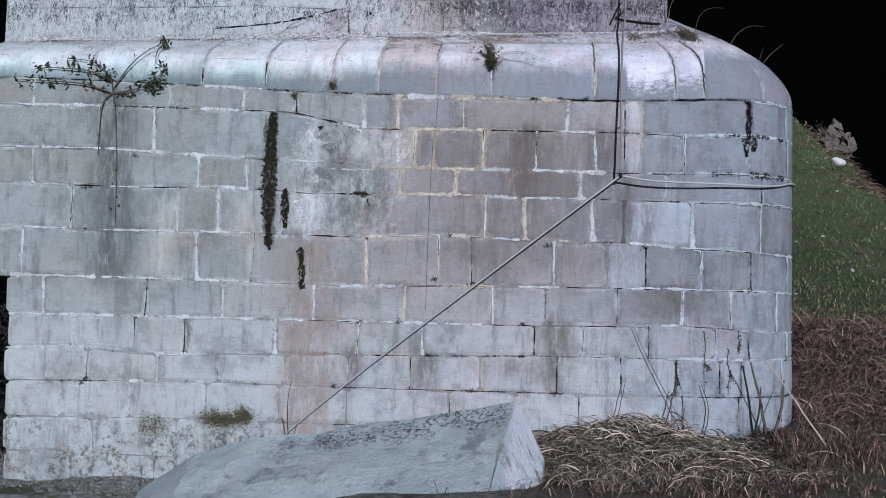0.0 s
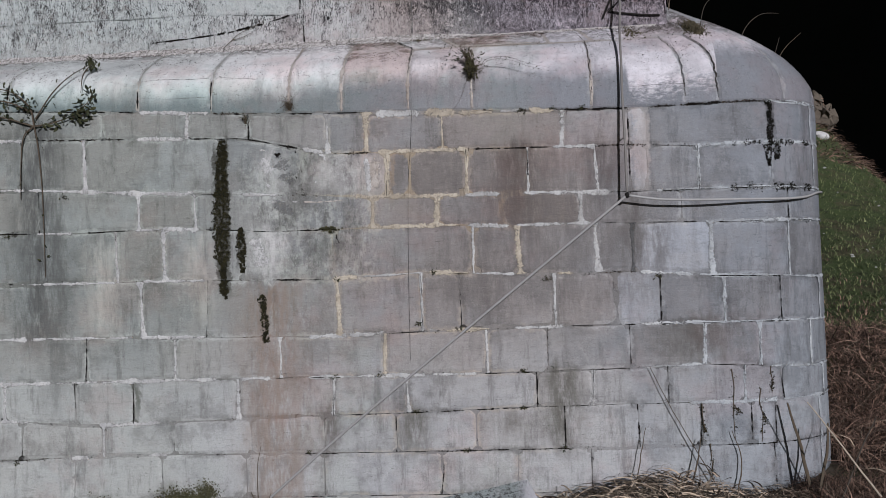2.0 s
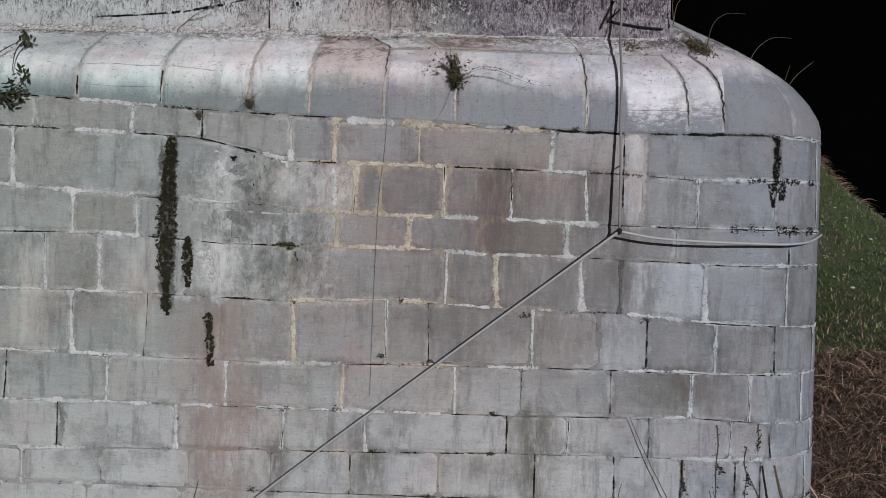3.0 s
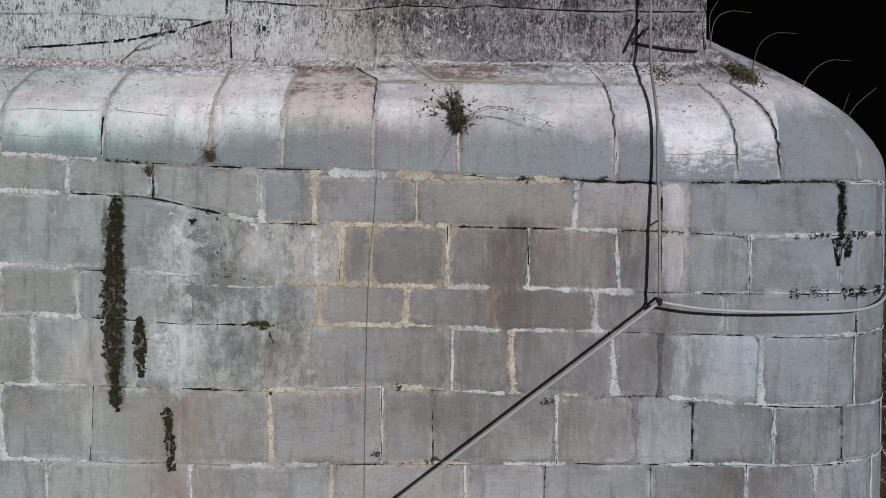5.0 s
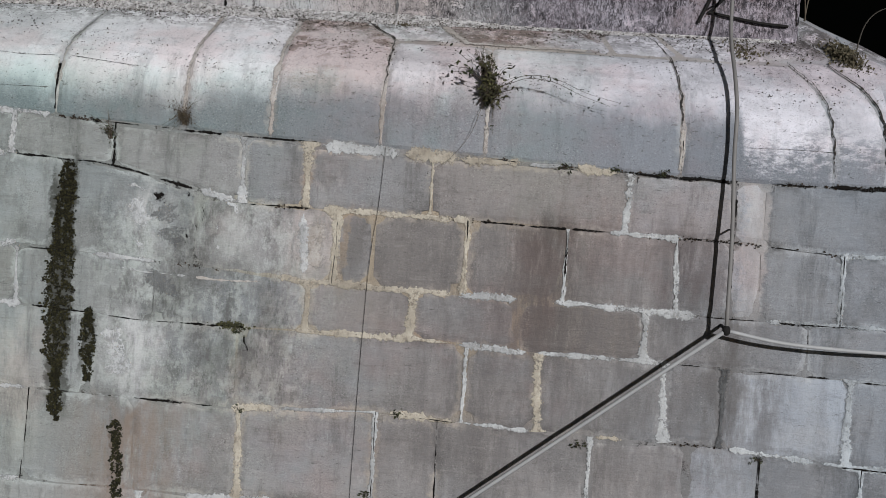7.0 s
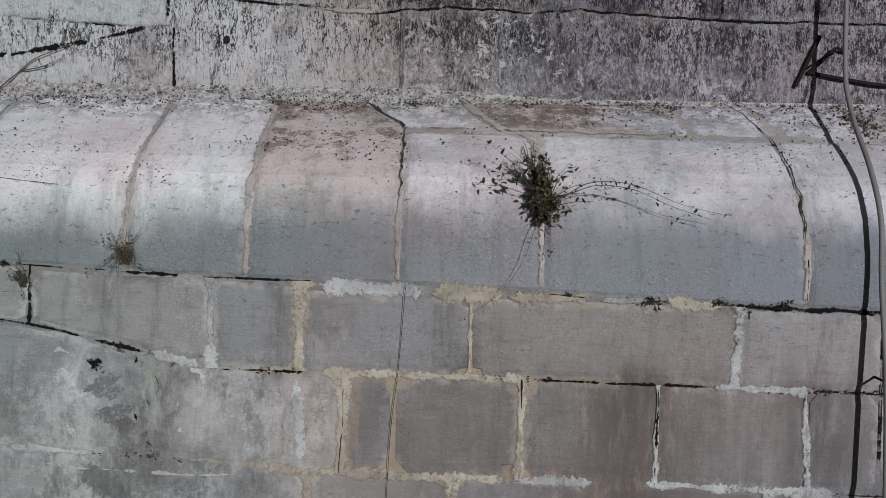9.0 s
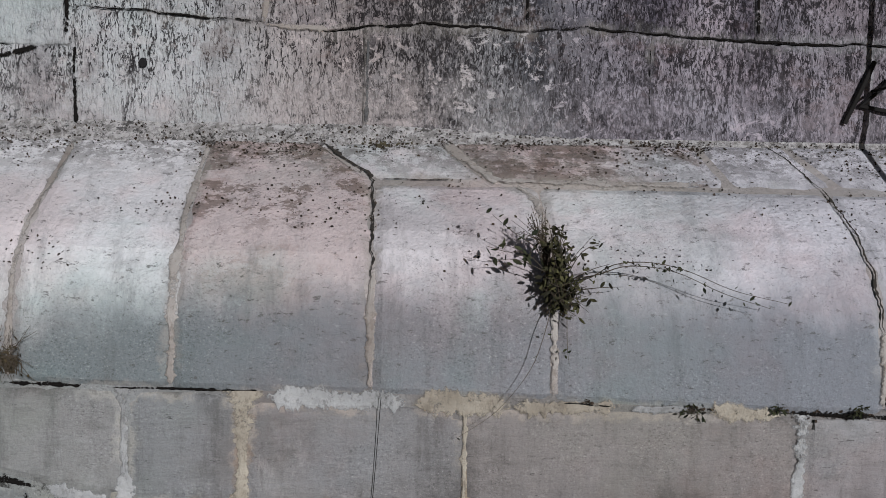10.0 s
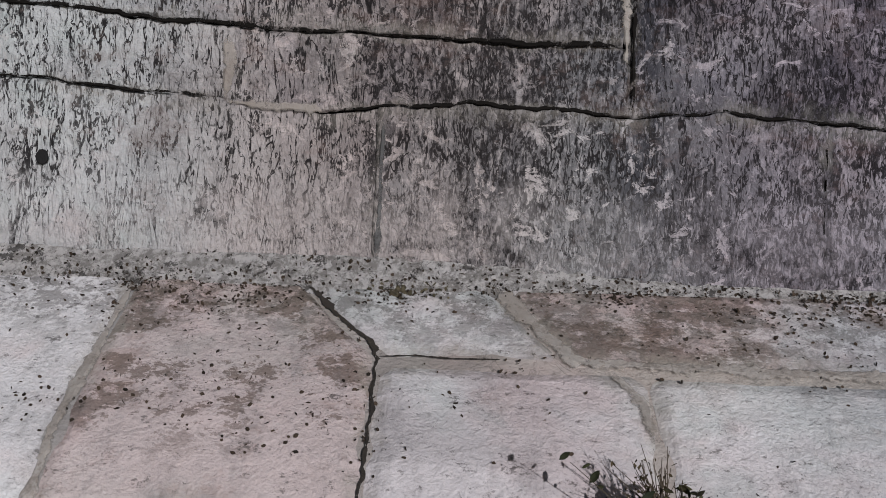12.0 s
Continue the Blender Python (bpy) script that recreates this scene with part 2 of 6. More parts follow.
def stone_material(name, dark, light, warm, lichen=0.25, streaks=0.5):
    k = Nodes(name, 0.92)
    x, y, z = k.axes()
    own = k.random()
    tone = k.math("ADD", k.math("MULTIPLY", own, 0.75), k.math("MULTIPLY", k.band(k.noise(1.8, 6, 0.7), 0.3, 0.7), 0.5), True)
    colour = k.mix(tone, dark, light)
    hue = k.math("FRACT", k.math("MULTIPLY", own, 7.31))
    colour = k.mix(k.math("MULTIPLY", k.band(hue, 0.55, 0.9), 0.6), colour, warm)
    colour = k.mix(k.math("MULTIPLY", k.band(k.noise(0.9, 5, 0.65, shift=(5, 2, 9)), 0.46, 0.62), 0.5), colour, warm)
    washed = k.math("MULTIPLY", k.band(z, 1.6, 0.3), k.band(k.noise(2.3, 5, 0.7, shift=(3, 3, 8)), 0.26, 0.56))
    colour = k.mix(k.math("MULTIPLY", washed, 0.62), colour, (0.43, 0.435, 0.42))
    drip = k.band(k.noise(7, 7, 0.78, (1, 1, 0.16)), 0.50, 0.64)
    colour = k.mix(k.math("MULTIPLY", drip, streaks), colour, (0.095, 0.09, 0.085))
    soot = k.band(k.noise(2.6, 7, 0.75, (1, 1, 0.8), (1, 8, 2)), 0.50, 0.62)
    colour = k.mix(k.math("MULTIPLY", soot, 0.36), colour, (0.10, 0.096, 0.09))
    blotch = k.band(k.noise(9, 7, 0.8, (1, 1, 0.6)), 0.56, 0.64)
    colour = k.mix(k.math("MULTIPLY", blotch, lichen), colour, (0.44, 0.435, 0.42))
    layer = k.noise(13, 7, 0.78, (0.35, 0.35, 2.0), (6, 3, 1))
    colour = k.mix(k.math("MULTIPLY", k.band(layer, 0.46, 0.36), 0.4), colour, (0.62, 0.61, 0.60), "MULTIPLY")
    colour = k.mix(k.math("MULTIPLY", k.band(layer, 0.55, 0.66), 0.18), colour, (0.46, 0.455, 0.44))
    # thin black flecks lying along the bedding
    fleck = k.math("MULTIPLY", k.band(k.noise(30, 6, 0.82, (0.4, 0.4, 2.2), (3, 2, 7)), 0.60, 0.64), k.band(k.noise(2.2, 5, 0.7, shift=(7, 7, 2)), 0.42, 0.56))
    colour = k.mix(k.math("MULTIPLY", fleck, 0.8), colour, (0.05, 0.047, 0.044))
    colour = grit(k, colour, much=0.28)
    colour = pointed(k, colour)
    k.oblique = True
    k.bump(k.math("ADD", k.noise(10, 7, 0.75), k.math("MULTIPLY", k.noise(36, 5, 0.75, (0.35, 0.35, 1.8)), 0.35)), 1.0, 0.012)
    k.oblique = False
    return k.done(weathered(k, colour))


def mortar_material(name="mortar", gaps=1.0, lime=(0.25, 0.247, 0.238), dull=(0.17, 0.166, 0.158)):
    k = Nodes(name, 0.95)
    x, y, z = k.axes()
    cream = k.math("MULTIPLY", k.band(k.math("ABSOLUTE", k.math("SUBTRACT", x, 0.0)), 1.1, 0.4), k.band(k.math("ABSOLUTE", k.math("SUBTRACT", z, 2.2)), 0.66, 0.45))
    cream = k.math("MULTIPLY", cream, k.band(k.noise(3, 4, 0.6), 0.25, 0.45))
    colour = k.mix(cream, lime, (0.33, 0.28, 0.20))
    grey = k.band(k.noise(1.9, 5, 0.65, shift=(9, 3, 2)), 0.40, 0.56)
    plain = k.math("SUBTRACT", 1.0, k.math("MULTIPLY", cream, 0.9))
    colour = k.mix(k.math("MULTIPLY", k.math("MULTIPLY", grey, 0.85), plain), colour, dull)
    holes = k.band(k.noise(4.2, 6, 0.80, shift=(1, 1, 6)), 0.56, 0.62)
    colour = k.mix(k.math("MULTIPLY", k.math("MULTIPLY", holes, gaps), plain), colour, (0.022, 0.020, 0.018))
    colour = grit(k, colour, much=0.6)
    k.bump(k.noise(40, 5, 0.75), 0.7, 0.012)
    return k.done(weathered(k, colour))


def lime_material(name, a, b, dirt, most=0.84, torn=1.9):
    """Lime pointing: chalky, streaked, with dirt caught in its pores."""
    k = Nodes(name, 0.95)
    colour = k.mix(k.band(k.noise(6, 6, 0.7), 0.35, 0.65), a, b)
    colour = k.mix(k.math("MULTIPLY", k.band(k.noise(1.6, 4, 0.6, shift=(2, 5, 1)), 0.50, 0.66), 0.45), colour, dirt)
    colour = k.mix(k.math("MULTIPLY", k.band(k.noise(19, 6, 0.78, (1, 1, 0.7)), 0.50, 0.62), 0.65), colour, dirt)
    colour = k.mix(k.math("MULTIPLY", k.band(k.noise(60, 6, 0.8, (1, 1, 0.6)), 0.55, 0.63), 0.6), colour, dirt)
    colour = k.mix(k.math("MULTIPLY", k.band(k.axes()[0], 1.3, 2.4), 0.8), colour, (0.86, 0.93, 1.0), "MULTIPLY")
    k.bump(k.noise(60, 6, 0.78), 0.8, 0.010)
    k.worn(0.40, 0.62, torn, most)
    return k.done(colour)


def gap_material():
    """Black soil and shadowed gaps where the pointing has fallen out."""
    k = Nodes("open_joint", 0.97)
    k.bsdf.inputs["Specular IOR Level"].default_value = 0.05
    k.worn(0.52, 0.25, 3.0, 0.98)
    return k.done(k.mix(k.noise(50, 5, 0.7), (0.003, 0.0028, 0.0026), (0.016, 0.014, 0.012)))


def coping_material(name="coping_stone", rust=0.0):
    k = Nodes(name, 0.9)
    x, y, z = k.axes()
    tone = k.math("ADD", k.math("MULTIPLY", k.random(), 0.4), k.math("MULTIPLY", k.noise(2.2, 6, 0.65), 0.6), True)
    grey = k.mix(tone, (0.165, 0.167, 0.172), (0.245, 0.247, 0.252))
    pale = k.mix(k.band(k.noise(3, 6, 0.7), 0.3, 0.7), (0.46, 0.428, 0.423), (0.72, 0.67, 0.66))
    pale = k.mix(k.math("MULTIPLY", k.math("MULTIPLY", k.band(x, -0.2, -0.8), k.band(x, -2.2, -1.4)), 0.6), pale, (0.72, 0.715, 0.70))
    brown = k.band(k.noise(3.4, 6, 0.75, (1, 1, 1.6), (4, 0, 3)), 0.62 - 0.10 * min(rust, 1), 0.72 - 0.12 * min(rust, 1))
    pale = k.mix(k.math("MULTIPLY", brown, 0.75 if rust else 0.4), pale, (0.26, 0.19, 0.155))
    if rust:
        worst = k.math("MULTIPLY", k.band(k.noise(6, 7, 0.8, (1, 1, 2), (1, 6, 3)), 0.515 - 0.055 * (rust - 1), 0.55 - 0.045 * (rust - 1)), k.band(z, 3.29, 3.41))
        spread = k.band(k.math("ADD", x, k.math("MULTIPLY", k.noise(7, 6, 0.75, shift=(3, 3, 6)), 0.4)), 0.95, 0.78) if rust > 1 else 1.0
        worst = k.math("MULTIPLY", worst, spread)
        pale = k.mix(k.math("MULTIPLY", spread, 0.70), pale, (0.52, 0.415, 0.385))
        pale = k.mix(k.math("MULTIPLY", worst, 0.76), pale, (0.155, 0.112, 0.086))
    # paler above, grey below, with a scalloped edge
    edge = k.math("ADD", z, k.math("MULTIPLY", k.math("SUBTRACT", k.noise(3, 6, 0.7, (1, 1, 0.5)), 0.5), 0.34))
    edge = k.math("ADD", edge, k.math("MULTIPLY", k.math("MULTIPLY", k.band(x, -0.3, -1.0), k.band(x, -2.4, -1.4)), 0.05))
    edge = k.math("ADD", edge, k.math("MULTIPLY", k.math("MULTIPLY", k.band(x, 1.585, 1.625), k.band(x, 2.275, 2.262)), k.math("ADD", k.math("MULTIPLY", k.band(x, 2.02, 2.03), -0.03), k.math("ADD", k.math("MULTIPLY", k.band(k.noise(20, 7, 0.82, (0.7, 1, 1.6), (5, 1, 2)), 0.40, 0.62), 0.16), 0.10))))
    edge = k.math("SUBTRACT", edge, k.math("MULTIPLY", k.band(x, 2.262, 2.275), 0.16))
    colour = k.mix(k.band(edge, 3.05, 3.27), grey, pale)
    drip = k.band(k.noise(10, 6, 0.78, (1, 0.4, 0.14)), 0.50, 0.68)
    colour = k.mix(k.math("MULTIPLY", drip, 0.35), colour, (0.11, 0.108, 0.104))
    dirt = k.math("MULTIPLY", k.band(y, 9.34, 9.58), k.band(k.noise(17, 7, 0.84), 0.46, 0.53))
    colour = k.mix(k.math("MULTIPLY", dirt, 0.6), colour, (0.075, 0.064, 0.05))
    mould = k.math("MULTIPLY", k.math("MULTIPLY", k.band(x, 1.6, 2.0), k.band(z, 3.42, 3.60)), k.band(k.noise(14, 6, 0.8), 0.40, 0.52))
    colour = k.mix(k.math("MULTIPLY", mould, 0.8), colour, (0.055, 0.05, 0.042))
    specks = k.band(k.noise(26, 5, 0.8, (1, 1, 2.2)), 0.58, 0.66)
    colour = k.mix(k.math("MULTIPLY", specks, 0.7), colour, (0.07, 0.062, 0.052))
    colour = grit(k, colour, much=0.35)
    colour = k.mix(k.math("MULTIPLY", k.band(x, 0.5, 1.2), 0.7), colour, (0.89, 0.94, 1.0), "MULTIPLY")
    film = k.math("MULTIPLY", k.band(k.math("ADD", x, k.math("MULTIPLY", k.noise(1.3, 6, 0.7, shift=(8, 2, 2)), 1.4)), 1.0, -0.4), k.band(edge, 3.36, 3.16))
    colour = k.mix(k.math("MULTIPLY", film, 0.9), colour, (0.84, 0.95, 0.91), "MULTIPLY")
    colour = tinted(k, pointed(k, colour, much=0.7), 0.65)
    k.oblique = True
    k.bump(k.math("ADD", k.noise(11, 7, 0.74), k.math("MULTIPLY", k.noise(80, 4, 0.72), 0.4)), 0.8, 0.015)
    return k.done(colour)


# seepage down the shaft: x, half width, top z, bottom z, strength
SEEPS = [(-1.15, 0.05, 4.3, 3.62, 0.45), (-0.115, 0.025, 3.97, 3.70, 0.7), (0.42, 0.06, 4.4, 3.70, 0.75), (0.81, 0.022, 4.1, 3.62, 0.7), (1.20, 0.12, 4.6, 3.60, 0.6), (0.12, 0.05, 3.97, 3.66, 0.5), (0.18, 0.40, 4.8, 3.55, 0.4)]


def shaft_material(name="shaft_stone", bleach=0.0, sooty=0.0):
    """The upper shaft: rough and pitted, with a black lichen crust in crumbs and thin threads, thicker to the right."""
    k = Nodes(name, 0.95, oblique=True)
    x, y, z = k.axes()
    tone = k.math("ADD", k.math("MULTIPLY", k.random(), 0.35), k.math("MULTIPLY", k.band(k.noise(2.2, 7, 0.72), 0.3, 0.7), 0.65), True)
    colour = k.mix(tone, (0.222, 0.220, 0.216), (0.325, 0.321, 0.315))
    rosy = k.band(k.noise(1.3, 5, 0.65, shift=(2, 0, 6)), 0.45, 0.60)
    colour = k.mix(k.math("MULTIPLY", rosy, 0.45), colour, (0.245, 0.196, 0.180))
    west = k.math("MULTIPLY", k.band(x, 0.15, -0.7), k.band(k.noise(2.7, 6, 0.75, shift=(3, 5, 5)), 0.30, 0.52))
    colour = k.mix(k.math("MULTIPLY", west, 0.85), colour, (0.49, 0.495, 0.48))
    east = k.band(k.math("ADD", x, k.math("MULTIPLY", k.noise(1.5, 5, 0.65, (1, 1, 0.5)), 1.2)), -0.25, 0.9)
    # soot in broad soft runs, heavier to the right
    dark = k.band(k.noise(3.4, 6, 0.72, (1, 1, 0.30), (0, 0, 8)), 0.36, 0.66)
    colour = k.mix(k.math("MULTIPLY", dark, k.math("ADD", k.math("MULTIPLY", east, 0.70), 0.06)), colour, (0.062, 0.056, 0.058))
    wander = k.math("ADD", x, k.math("MULTIPLY", k.math("SUBTRACT", k.noise(9, 5, 0.7, (1, 1, 0.5), (4, 4, 1)), 0.5), 0.10))
    for x0, half, top, foot, much in SEEPS:
        run = k.math("MULTIPLY", k.band(k.math("ABSOLUTE", k.math("SUBTRACT", wander, x0)), half * 1.6, half * 0.3), k.math("MULTIPLY", k.band(z, top + 0.1, top - 0.1), k.band(z, foot - 0.05, foot + 0.15)))
        colour = k.mix(k.math("MULTIPLY", run, much), colour, (0.042, 0.044, 0.050))
    # flaked and stained patches
    mottle = k.noise(7, 7, 0.75, (1, 1, 0.9), (9, 4, 1))
    colour = k.mix(k.math("MULTIPLY", k.band(mottle, 0.49, 0.38), 0.55), colour, (0.55, 0.53, 0.52), "MULTIPLY")
    colour = k.mix(k.math("MULTIPLY", k.band(mottle, 0.54, 0.64), 0.5), colour, (0.40, 0.39, 0.38))
    # crumbs of crust: thick in some parts, all but absent in others
    thick = k.math("ADD", k.noise(3.2, 6, 0.75, (1, 1, 0.8), (2, 7, 4)), k.math("MULTIPLY", east, 0.075))
    thick = k.math("ADD", thick, k.math("MULTIPLY", k.math("SUBTRACT", k.noise(14, 4, 0.7, (1, 1, 0.5), (6, 2, 2)), 0.5), 0.5))
    some = k.band(thick, 0.42, 0.60)
    for scale, drop, shift, reach in ((50, 0.40, (8, 1, 1), 0.034), (100, 0.50, (3, 2, 6), 0.010)):
        crumb = k.noise(scale, 3, 0.60, (1, 1, drop), shift, 0.9)
        edge = k.math("SUBTRACT", 0.64 + reach, k.math("MULTIPLY", some, 0.105))
        crust = k.band(k.math("SUBTRACT", crumb, edge), -0.012, 0.028)
        colour = k.mix(k.math("MULTIPLY", crust, 0.88), colour, (0.022, 0.020, 0.020))
        pale = k.band(k.math("ADD", crumb, k.math("MULTIPLY", some, -0.03)), 0.42, 0.335)
        colour = k.mix(k.math("MULTIPLY", pale, 0.38), colour, (0.47, 0.45, 0.437))
    # black threads that wander down, fork and break off
    broken = k.band(k.noise(30, 5, 0.75, (1, 1, 0.6), (6, 6, 2)), 0.39, 0.49)
    for scale, shift, wide, run in ((7, (2, 3, 9), 0.006, 0.16), (12, (7, 1, 3), 0.010, 0.17), (17, (5, 9, 2), 0.013, 0.18), (25, (4, 4, 4), 0.018, 0.24)):
        thread = k.band(k.math("ABSOLUTE", k.math("SUBTRACT", k.noise(scale, 4, 0.62, (1, 1, run), shift, 0.35), 0.5)), wide, wide * 0.4)
        where = k.band(k.math("ADD", k.noise(2.6, 6, 0.8, (1, 1, 0.7), (shift[1], shift[2], shift[0])), k.math("MULTIPLY", east, 0.07)), 0.43, 0.53)
        colour = k.mix(k.math("MULTIPLY", k.math("MULTIPLY", thread, where), broken), colour, (0.020, 0.018, 0.018))
    chips = k.math("MULTIPLY", k.band(k.noise(24, 6, 0.75, (0.8, 0.8, 1.0), (3, 6, 2), 0.6), 0.56, 0.61), k.band(k.noise(2.0, 4, 0.6, shift=(4, 2, 2)), 0.40, 0.58))
    colour = k.mix(k.math("MULTIPLY", chips, 0.8), colour, (0.50, 0.47, 0.45))
    russet = k.band(k.noise(4.5, 6, 0.8, (0.8, 0.8, 1.3), (6, 2, 7)), 0.54, 0.64)
    colour = k.mix(k.math("MULTIPLY", russet, 0.30), colour, (0.19, 0.14, 0.12))
    splash = k.math("MULTIPLY", k.band(k.math("ADD", z, k.math("MULTIPLY", k.noise(6, 5, 0.75), 0.3)), 4.02, 3.84), k.band(k.noise(9, 7, 0.82, shift=(1, 4, 9)), 0.38, 0.56))
    splash = k.math("MULTIPLY", splash, k.math("ADD", k.math("MULTIPLY", k.band(x, 0.5, -0.2), 0.55), 0.35))
    colour = k.mix(k.math("MULTIPLY", splash, 0.8), colour, (0.41, 0.395, 0.38))
    if bleach:
        colour = k.mix(k.math("MULTIPLY", k.band(k.noise(6, 7, 0.8, shift=(7, 7, 1)), 0.36, 0.50), bleach), colour, (0.42, 0.425, 0.41))
    if sooty:
        film = k.band(k.noise(5, 7, 0.8, (1, 1, 0.8), (7, 3, 1)), 0.62, 0.40)
        colour = k.mix(k.math("MULTIPLY", film, sooty), colour, (0.34, 0.33, 0.40), "MULTIPLY")
    colour = k.mix(k.band(x, 0.25, 0.75), colour, (0.92, 0.86, 0.95), "MULTIPLY")
    warm = k.math("MULTIPLY", k.band(x, -0.65, -0.35), k.band(x, 0.35, 0.0))
    colour = k.mix(warm, colour, (1.0, 0.92, 0.89), "MULTIPLY")
    colour = tinted(k, pointed(k, colour, much=0.4), 0.45)
    k.bump(k.math("ADD", k.noise(22, 5, 0.66), k.math("MULTIPLY", crumb, 0.5)), 1.0, 0.019)
    return k.done(colour)


def crack_material():
    k = Nodes("shaft_joint", 0.97)
    colour = k.mix(k.band(k.noise(2.2, 5, 0.7, shift=(2, 4, 1)), 0.60, 0.68), (0.014, 0.013, 0.013), (0.40, 0.37, 0.33))
    k.bump(k.noise(40, 5, 0.75), 0.7, 0.012)
    return k.done(colour)


def plain_material(name, a, b, scale=20.0, rough=0.8, bump=0.2, stretch=(1, 1, 1)):
    k = Nodes(name, rough)
    n = k.noise(scale, 5, 0.65, stretch)
    tone = k.math("ADD", k.math("MULTIPLY", k.random(), 0.4), k.math("MULTIPLY", n, 0.7), True)
    if bump:
        k.bump(n, bump, 0.01)
    return k.done(k.mix(tone, a, b))


def island_material(name, a, b, rough=0.85, power=1.0):
    """Colour that differs from blade to blade."""
    k = Nodes(name, rough)
    island = k.tree.nodes.new("ShaderNodeNewGeometry").outputs["Random Per Island"]
    return k.done(k.mix(k.math("POWER", island, power), a, b))


def ground_material():
    k = Nodes("ground", 0.97)
    x, y, z = k.axes()
    soil = k.mix(k.noise(6, 6, 0.7), (0.055, 0.042, 0.030), (0.17, 0.135, 0.095))
    rubble = k.mix(k.band(k.noise(14, 6, 0.8), 0.38, 0.60), (0.10, 0.10, 0.085), (0.46, 0.46, 0.43))
    drift = k.math("MULTIPLY", k.math("SUBTRACT", k.noise(0.8, 6, 0.7, shift=(1, 2, 0)), 0.5), 3.0)
    stony = k.math("MULTIPLY", k.band(k.math("ADD", x, drift), 0.9, -0.2), k.band(k.math("ADD", y, drift), 4.5, 6.5))
    soil = k.mix(k.math("MULTIPLY", stony, 0.9), soil, rubble)
    soil = k.mix(k.band(k.noise(1.3, 6, 0.7, shift=(4, 2, 0)), 0.45, 0.60), soil, (0.085, 0.088, 0.045))
    turf = k.mix(k.noise(9, 6, 0.75), (0.030, 0.048, 0.014), (0.090, 0.118, 0.042))
    turf = k.mix(k.band(k.noise(30, 4, 0.7), 0.60, 0.70), turf, (0.20, 0.19, 0.14))
    turf = k.mix(k.math("MULTIPLY", k.band(k.noise(1.1, 7, 0.78, shift=(3, 1, 0)), 0.48, 0.60), 0.6), turf, (0.10, 0.075, 0.048))
    turf = k.mix(k.math("MULTIPLY", k.band(k.noise(2.8, 7, 0.8, shift=(8, 4, 0)), 0.52, 0.62), 0.8), turf, (0.028, 0.030, 0.016))
    edge = k.math("ADD", y, k.math("MULTIPLY", k.noise(1.5, 4, 0.6), 1.5))
    colour = k.mix(k.band(edge, 12.4, 13.6), soil, turf)
    k.bump(k.noise(20, 6, 0.75), 0.8, 0.05)
    return k.done(colour)


STONE = stone_material("grey_stone", (0.165, 0.167, 0.168), (0.285, 0.288, 0.288), (0.245, 0.225, 0.21))
STONE_PALE = stone_material("pale_stone", (0.32, 0.33, 0.345), (0.40, 0.415, 0.43), (0.36, 0.35, 0.335), 0.15, 0.22)
STONE_BROWN = stone_material("brown_stone", (0.145, 0.14, 0.135), (0.20, 0.19, 0.18), (0.175, 0.155, 0.14))
MORTAR = mortar_material()
LIME = lime_material("lime_pointing", (0.40, 0.40, 0.385), (0.58, 0.575, 0.55), (0.21, 0.205, 0.19))
CREAM = lime_material("cream_pointing", (0.41, 0.362, 0.28), (0.57, 0.51, 0.405), (0.22, 0.185, 0.14))
TAN = lime_material("tan_pointing", (0.38, 0.34, 0.295), (0.50, 0.46, 0.41), (0.24, 0.20, 0.165))
GREY_LIME = lime_material("grey_pointing", (0.10, 0.10, 0.098), (0.16, 0.158, 0.15), (0.05, 0.048, 0.045))
SALT = lime_material("salt_crust", (0.50, 0.50, 0.48), (0.68, 0.675, 0.65), (0.24, 0.235, 0.22), 0.68, 4.2)
DAMP_SMEAR = lime_material("damp_smear", (0.15, 0.15, 0.145), (0.20, 0.20, 0.19), (0.10, 0.098, 0.092), 0.55, 3.4)
OPEN_JOINT = gap_material()
COPING_MORTAR = mortar_material("coping_mortar", 0.15, (0.46, 0.44, 0.42), (0.30, 0.285, 0.27))
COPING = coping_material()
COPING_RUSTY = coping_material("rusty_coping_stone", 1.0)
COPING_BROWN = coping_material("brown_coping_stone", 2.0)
SHAFT = shaft_material()
SHAFT_PALE = shaft_material("bleached_shaft_stone", 0.8)
SHAFT_GRIMY = shaft_material("grimy_shaft_stone", 0.0, 0.38)
SHAFT_SOOTY = shaft_material("sooty_shaft_stone", 0.0, 0.75)
CRACK = crack_material()
GROUND = ground_material()


# ---- building helpers ----
def finish(name, bm, material, parent=None, label="", smooth=False):
    mesh = bpy.data.meshes.new(name)
    bmesh.ops.recalc_face_normals(bm, faces=bm.faces)
    bm.to_mesh(mesh)
    bm.free()
    mesh.materials.append(material)
    if smooth:
        for f in mesh.polygons:
            f.use_smooth = True
    ob = new(name, mesh)
    if parent:
        ob.parent = parent
    if label:
        ob["label"] = label
    return ob


def part(name, bm, material, parent, label="", smooth=False):
    return finish(name, bm, material, parent, label, smooth)


def raw(name, verts, faces, material, parent=None, smooth=False):
    mesh = bpy.data.meshes.new(name)
    mesh.from_pydata(verts, [], faces)
    mesh.materials.append(material)
    mesh.update()
    if smooth:
        for f in mesh.polygons:
            f.use_smooth = True
    ob = new(name, mesh)
    if parent:
        ob.parent = parent
    return ob


def between(table, u):
    """The height of a bed line at u."""
    return float(np.interp(u, [a for a, _ in table], [b for _, b in table]))


